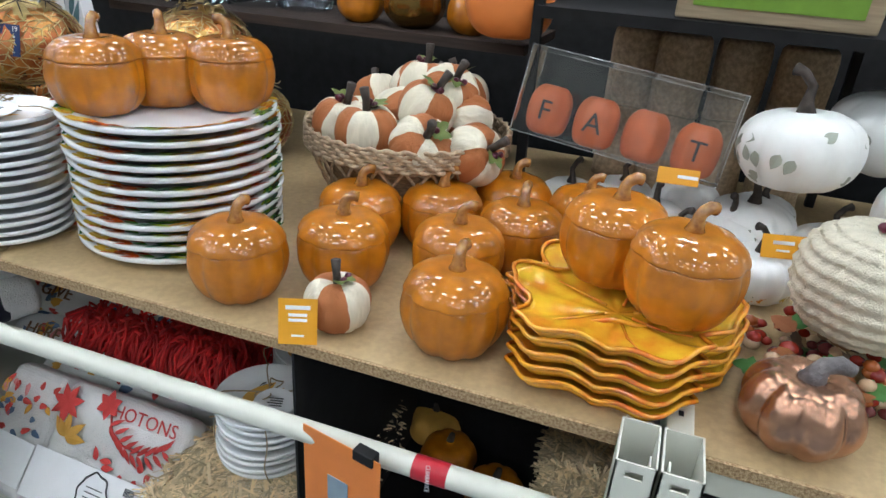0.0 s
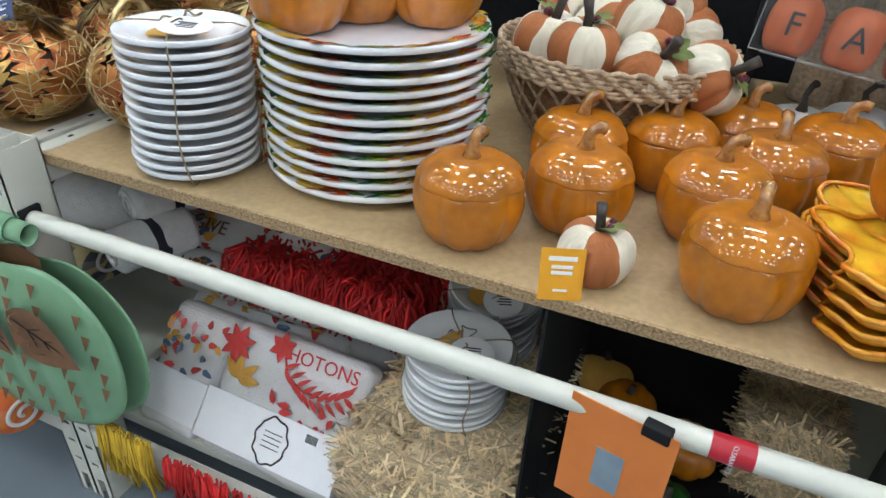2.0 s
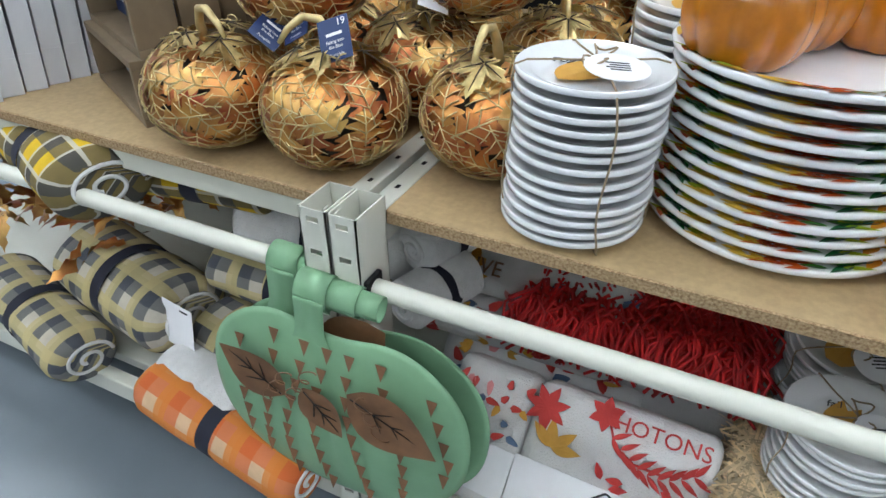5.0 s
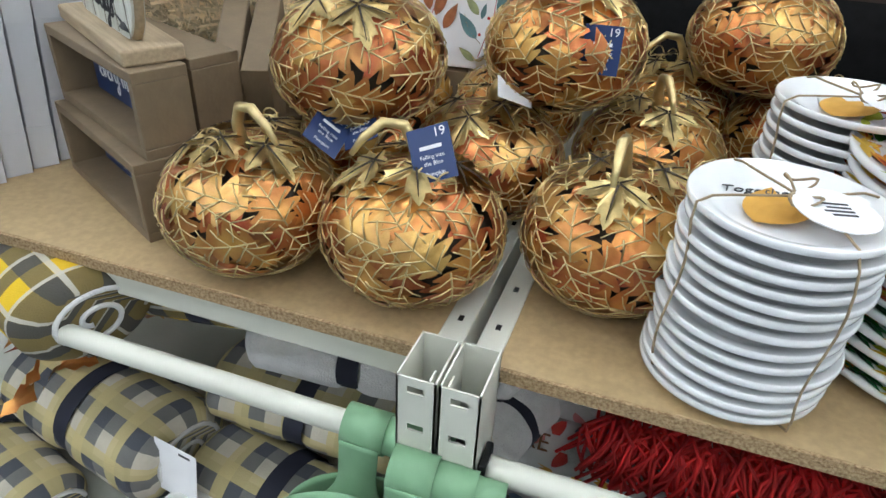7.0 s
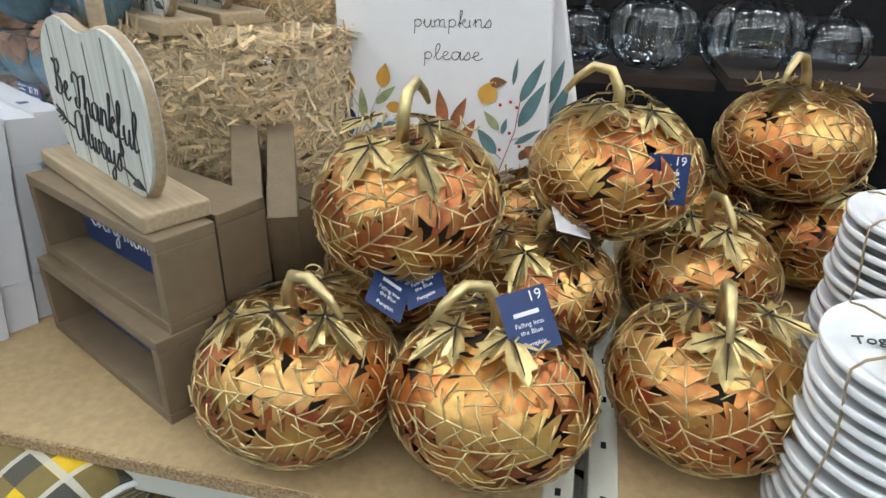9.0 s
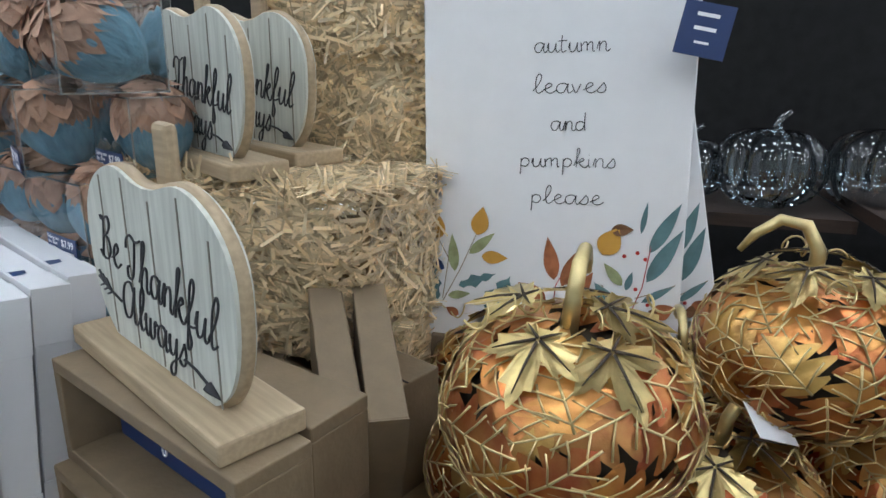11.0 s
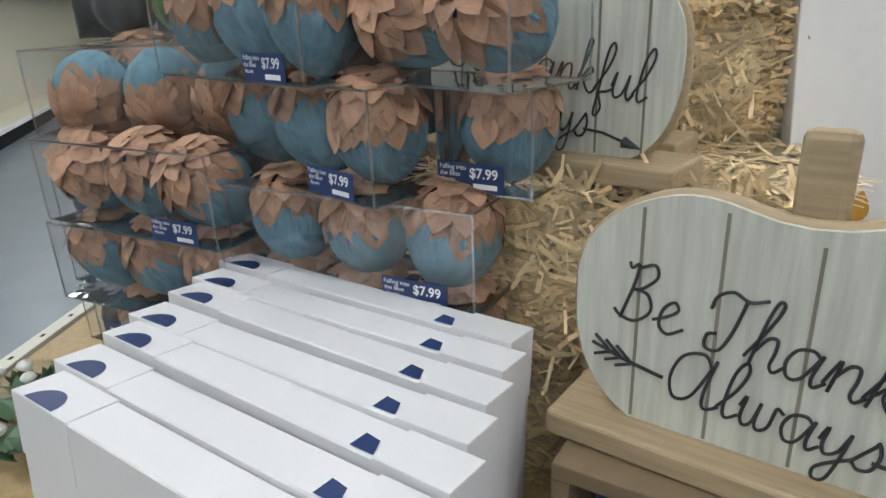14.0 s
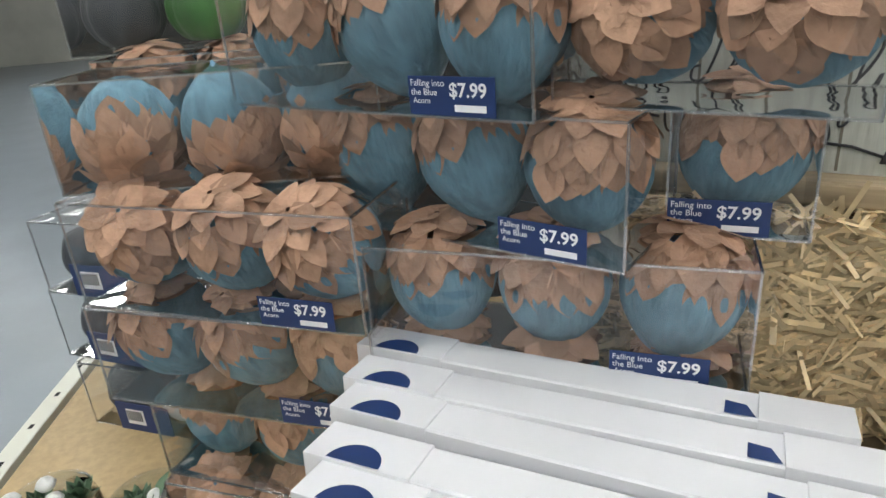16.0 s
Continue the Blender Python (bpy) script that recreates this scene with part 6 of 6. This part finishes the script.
acorn_box(at_corner(-0.905, 0.300, HS + 0.467, -12, 2), 2, roll=66, seed=7, h=0.1, price=False, label="clear plastic box of acorns lying caps forward")
for k in range(4):
    acorn_box(at_face(-1.333 + (0.03 if k < 2 else 0.0), 0.478 - 0.01 * (k == 0), HS + 0.1 * k, 6 - 2 * (k % 2)), 3, seed=20 + k, h=0.0985, roll=(30, 8, 4, 34)[k])
acorn_box(at_face(-1.318, 0.532, HS + 0.402, 22), 3, roll=150, seed=31, h=0.0945, price=False, label="clear plastic box of upturned blue paper acorns")
for k in range(5):
    acorn_box(at_face(-1.34, 0.705, HS + 0.1 * k, 24), 3, seed=40 + k, h=0.0985, price=False)


def gourd_box(m, mats, label, h=0.1, coded=True):
    t = thing("gourd_box", m, label, "boxed gourds", "boxes of small gourds")
    acetate(t, 0.095 * len(mats), 0.10, h)
    for k, mm in enumerate(mats):
        g = part("small_gourd", lathe("g", [(0.001, 0.006), (0.025, 0.002), (0.042, 0.02), (0.045, 0.042), (0.035, 0.066), (0.012, 0.074), (0.001, 0.07)], 40, 8, 0.12, 0.5), mm, t)
        g.matrix_basis = pose(-0.0475 * len(mats) + 0.0475 + 0.095 * k, 0, 0.004)
    if not coded:
        return t
    c = part("barcode_label", box_bm(-0.045, 0.045, -0.0525, -0.051, 0.0, 0.045), M_NAVY, t, "navy label with a barcode", smooth=False)
    bm = bmesh.new()
    box_bm(-0.028, 0.002, -0.0535, -0.053, 0.012, 0.036, bm=bm)
    part("white_patch", bm, M_PAPER, c, smooth=False)
    bm = bmesh.new()
    for j in range(8):
        box_bm(-0.026 + 0.0033 * j, -0.0245 + 0.0033 * j, -0.0542, -0.0536, 0.018, 0.034, bm=bm)
    part("barcode", bm, M_INK, c, smooth=False)
    return t


gourd_box(at_face(-1.555, 0.745, HS, 4), (M_DARKPK, M_WHITEPK), "clear box of slate and white gourds on the shelf board")
gourd_box(at_face(-1.575, 0.765, HS + 0.102, 2), (M_DARKPK, M_DARKPK), "clear box of slate gourds, stacked")
gourd_box(at_face(-1.565, 0.76, HS + 0.204, 5), (M_DARKPK, M_WHITEPK), "clear box of slate and white gourds, stacked")
gourd_box(at_face(-1.325, 0.735, HS + 0.502, 24), (M_DARKPK, M_GREEN, M_WHITEPK, M_DARKPK), "clear box of slate, green and white gourds on top", coded=False)

bale(pose(-0.765, 0.60, HS, 0, 0, FA * 0.5), 0.36, 0.34, 0.18, "golden straw bale at the bottom of a stack")
bale(pose(-0.770, 0.59, HS + 0.185, 0, 0, FA * 0.5), 0.38, 0.36, 0.176, "golden straw bale in clear wrap under wooden signs")
bale(pose(-0.715, 0.715, HS + 0.376, 0, 0, FA * 0.3), 0.235, 0.20, 0.13, "golden straw bale in clear wrap on top of a stack")
bale(pose(-0.715, 0.715, HS + 0.512, 0, 0, FA * 0.3), 0.235, 0.20, 0.145, "golden straw bale in clear wrap on top of a stack")
copy_thing(sg, pose(-0.872, 0.486, HS + 0.370, 0, 0, FA - 8))
copy_thing(sg, pose(-0.850, 0.590, HS + 0.370, 0, 0, FA - 5))
for k, (x, y) in enumerate(((-0.74, 0.36), (-0.62, 0.40))):
    t = thing("brown_carton", pose(x, y, HS, 0, 0, FA), "closed brown cardboard carton on the shelf board", "carton", "brown cartons")
    part("carton", box_bm(-0.10, 0.06, -0.05, 0.06, 0, 0.15, 0.002), M_KRAFT, t, smooth=False)
    part("flap_gap", box_bm(-0.10, 0.06, 0.003, 0.006, 0.1501, 0.1506), M_BLACK, t, "dark gap between the flaps", smooth=False)


# the canvas signs' painted leaves: foot, tip and width in millimetres
TEAL_LEAVES = ((126, 130, 161, 195, 17), (125, 92, 165, 162, 20), (92, 48, 60, 88, 20), (115, 155, 121, 196, 7), (100, 80, 107, 105, 9), (120, 65, 160, 90, 10))
TEAL_OAKS = ((-122, 72, -69, 92, 20), (-152, 50, -160, 107, 20), (-80, 35, -50, 90, 40))
RUST_LEAVES = ((8, 88, -2, 146, 20), (18, 80, 43, 135, 19), (33, 60, 58, 102, 18), (-2, 60, -40, 82, 20), (-122, 30, -140, 40, 13), (135, 48, 160, 62, 22))
SAGE_LEAVES = ((-127, 92, -131, 145, 15), (-107, 118, -72, 148, 14), (-137, 57, -105, 62, 12), (95, 86, 71, 115, 14), (90, 12, 62, 32, 13))
OCHRE_BUDS = ((-151, 136, -152, 174, 23), (-95, 144, -88, 183, 24), (-90, 115, -54, 114, 18), (68, 126, 88, 162, 30))
ACORN_CUPS = ((78, 158, 106, 160, 16), (128, 52, 142, 46, 18))
PAINTED = ((M_TEAL, "plain", TEAL_LEAVES), (M_TEAL, "oak", TEAL_OAKS), (M_RUSTPRINT, "plain", RUST_LEAVES), (M_SAGE, "plain", SAGE_LEAVES), (M_OCHREPRINT, "plain", OCHRE_BUDS), (M_RUSTTIN, "plain", ACORN_CUPS))


def canvas(m, main=True):
    t = thing("canvas_sign", m, "white canvas box sign with painted leaves and thin lettering", "canvas sign", "canvas signs")
    w, h, d = 0.335, 0.505, 0.032
    b = part("canvas", box_bm(-w / 2, w / 2, 0, d, 0.033, h, 0.002), M_PAPER, t, smooth=False)
    for s, z in (("autumn", 0.420), ("leaves", 0.371), ("and", 0.325), ("pumpkins", 0.279), ("please", 0.232)):
        wide = 0.0152 * len(s)
        part("lettering", script_mesh(s, wide, 0.0235, 0.0006), M_INK, b, m=pose(0.02 - wide / 2, -0.0004, z - 0.007))
    lift = 0
    for mm, kind, leaves in PAINTED:
        for x0, z0, x1, z1, wide in leaves:
            lift += 1
            a = math.degrees(math.atan2(x1 - x0, z1 - z0))
            size = math.hypot(x1 - x0, z1 - z0) * 0.001
            part("painted_leaf", leaves_mesh("l", [(pose(x0 * 0.001, -0.0006 - 0.00003 * lift, z0 * 0.001 + 0.035, 90, a, 0), size, wide * 0.001, 0)], kind, 10), mm, b, smooth=False)
    for stem, mm in ((((-145, 48), (-120, 95), (-95, 150)), M_TWINE), (((-145, 52), (-136, 110), (-152, 140)), M_TWINE), (((96, 18), (120, 85), (128, 140)), M_REDPRINT), (((112, 70), (140, 80), (160, 90)), M_TWINE), (((100, 40), (78, 60), (70, 85)), M_TWINE), (((8, 55), (10, 80), (20, 100)), M_REDPRINT)):
        part("painted_stem", tube("s", [(x * 0.001, -0.0005, z * 0.001 + 0.035) for x, z in stem], 0.0006, 4), mm, b)
    for x, z in ((96, 125), (112, 130), (122, 122), (112, 82), (97, 55), (128, 62)):
        part("painted_berry", lathe("berry", [(0.0001, 0), (0.0026, 0), (0.0026, 0.0004), (0.0001, 0.0004)], 10), M_REDPRINT, b, smooth=False, m=pose(x * 0.001, -0.0004, z * 0.001 + 0.035, 90, 0, 0))
    return t


cv = canvas(pose(-0.418, 0.55, HS + 0.105, -4, -2.5, -2))
for m in (pose(-0.345, 0.60, HS + 0.075, -3, -13, -4), pose(-0.455, 0.605, HS + 0.10, -2, -6, -3)):
    copy_thing(cv, m)
t = thing("brown_carton", pose(-0.42, 0.64, HS), "brown cardboard carton holding up the canvas signs", "carton", "brown cartons")
part("carton", box_bm(-0.16, 0.16, -0.09, 0.09, 0, 0.134, 0.002), M_KRAFT, t, smooth=False)
card(pose(-0.275, 0.53, HS + 0.515, -8, 10, 0), 0.055, 0.058, M_NAVY, (("", 0.006, 0, 0.045), ("", 0.006, 0, 0.03), ("", 0.004, 0, 0.015)), "navy price tag on a canvas sign", "price tag", "navy price tags", name="price_tag")
for x, z in ((-0.585, 0.13), (-0.585, 0.225)):
    t = thing("round_tag", pose(x, 0.566, HS + z, 0, 20, 0), "white card corner with a navy round print", "tag", "navy round tags")
    part("card", box_bm(-0.035, 0.035, 0, 0.03, -0.03, 0.03), M_PAPER, t, smooth=False)
    part("dot", lathe("dot", [(0.001, 0), (0.02, 0), (0.02, 0.0008), (0.001, 0.0008)], 24), M_NAVY, t, "navy round print", smooth=False, m=pose(0, -0.001, 0, 90, 0, 0))


# glass pumpkins on the dark shelf
def glass_pumpkin(m, s):
    t = thing("glass_pumpkin", m, "smoky clear glass pumpkin with ribs on a dark shelf", "glass pumpkin", "glass pumpkins")
    g = part("body", lathe("body", [(0.001 * s, 0.01 * s), (0.03 * s, 0.0), (0.07 * s, 0.02 * s), (0.085 * s, 0.06 * s), (0.075 * s, 0.1 * s), (0.04 * s, 0.12 * s), (0.001, 0.112 * s)], 64, 8, 0.2, 0.5), M_GLASS, t)
    part("stem", tube("stem", [(0, 0, 0.112 * s), (0.005, 0, 0.14 * s), (0.02, 0, 0.15 * s)], [0.009, 0.007, 0.005], 8), M_GLASS, t, "clear glass stem")


for x, y, s in ((-0.10, 0.86, 1.0), (0.07, 0.86, 1.05), (0.20, 0.88, 0.85), (-0.22, 0.90, 0.8)):
    glass_pumpkin(pose(x, y, HS + 0.285), s)


# succulents in glass bowls near the board's end
for k, (x, y) in enumerate(((-1.585, 0.56), (-1.47, 0.545))):
    t = thing("succulent_bowl", pose(x, y, HS), "clear glass bowl with artificial green succulents", "succulent", "succulent bowls")
    g = part("bowl", lathe("bowl", [(0.001, 0), (0.035, 0.0), (0.05, 0.02), (0.048, 0.045), (0.042, 0.06), (0.044, 0.062)], 40), M_GLASS, t, "clear glass bowl")
    g.visible_shadow = False
    lv = []
    for cx, cy in ((0, 0), (0.02, 0.02), (-0.02, 0.01)):
        for j in range(16):
            lv.append((pose(cx, cy, 0.03 + 0.001 * j, 20 + 3 * j, 0, 137.5 * j), 0.034 - 0.001 * j, 0.014, -0.2))
    part("leaf", leaves_mesh("leaf", lv), M_SUCC, t)
t = thing("berry_spray", pose(-1.53, 0.52, HS), "artificial succulent spray with white berries", "succulent")
q = random.Random(15)
part("leaf", leaves_mesh("leaf", [(pose(q.uniform(-0.12, 0.13), q.uniform(-0.10, 0.03), q.uniform(0.005, 0.05), q.uniform(10, 60), 0, q.uniform(0, 360)), q.uniform(0.03, 0.045), 0.02, 0.1) for _ in range(150)]), M_SUCC, t)
part("berry", join_meshes("berry", [(bl, pose(q.uniform(-0.11, 0.12), q.uniform(-0.08, 0.06), q.uniform(0.05, 0.075))) for _ in range(14)]), M_WHITEPK, t, "white berries")

# far shelving across the aisle
t = thing("shop_shelving", pose(-6.92, 6.62, 0, 0, 0, 22.6), "cream metal shop shelving with empty decks across the aisle", "shelving")
part("back_panel", box_bm(-0.03, 0.0, -4, 9, 0, 2.2), M_GONDOLA, t, smooth=False)
for z in (0.2, 1.75):
    part("deck", box_bm(0.0, 0.46, -4, 9, z - 0.03, z, 0.004), M_GONDOLA, t, smooth=False)
    part("price_strip", box_bm(0.46, 0.475, -4, 9, z - 0.04, z + 0.005), M_PAPER, t, "pale price strip", smooth=False)
part("kick_board", box_bm(0.0, 0.42, -4, 9, 0, 0.125), M_BLACK, t, "black kick board", smooth=False)
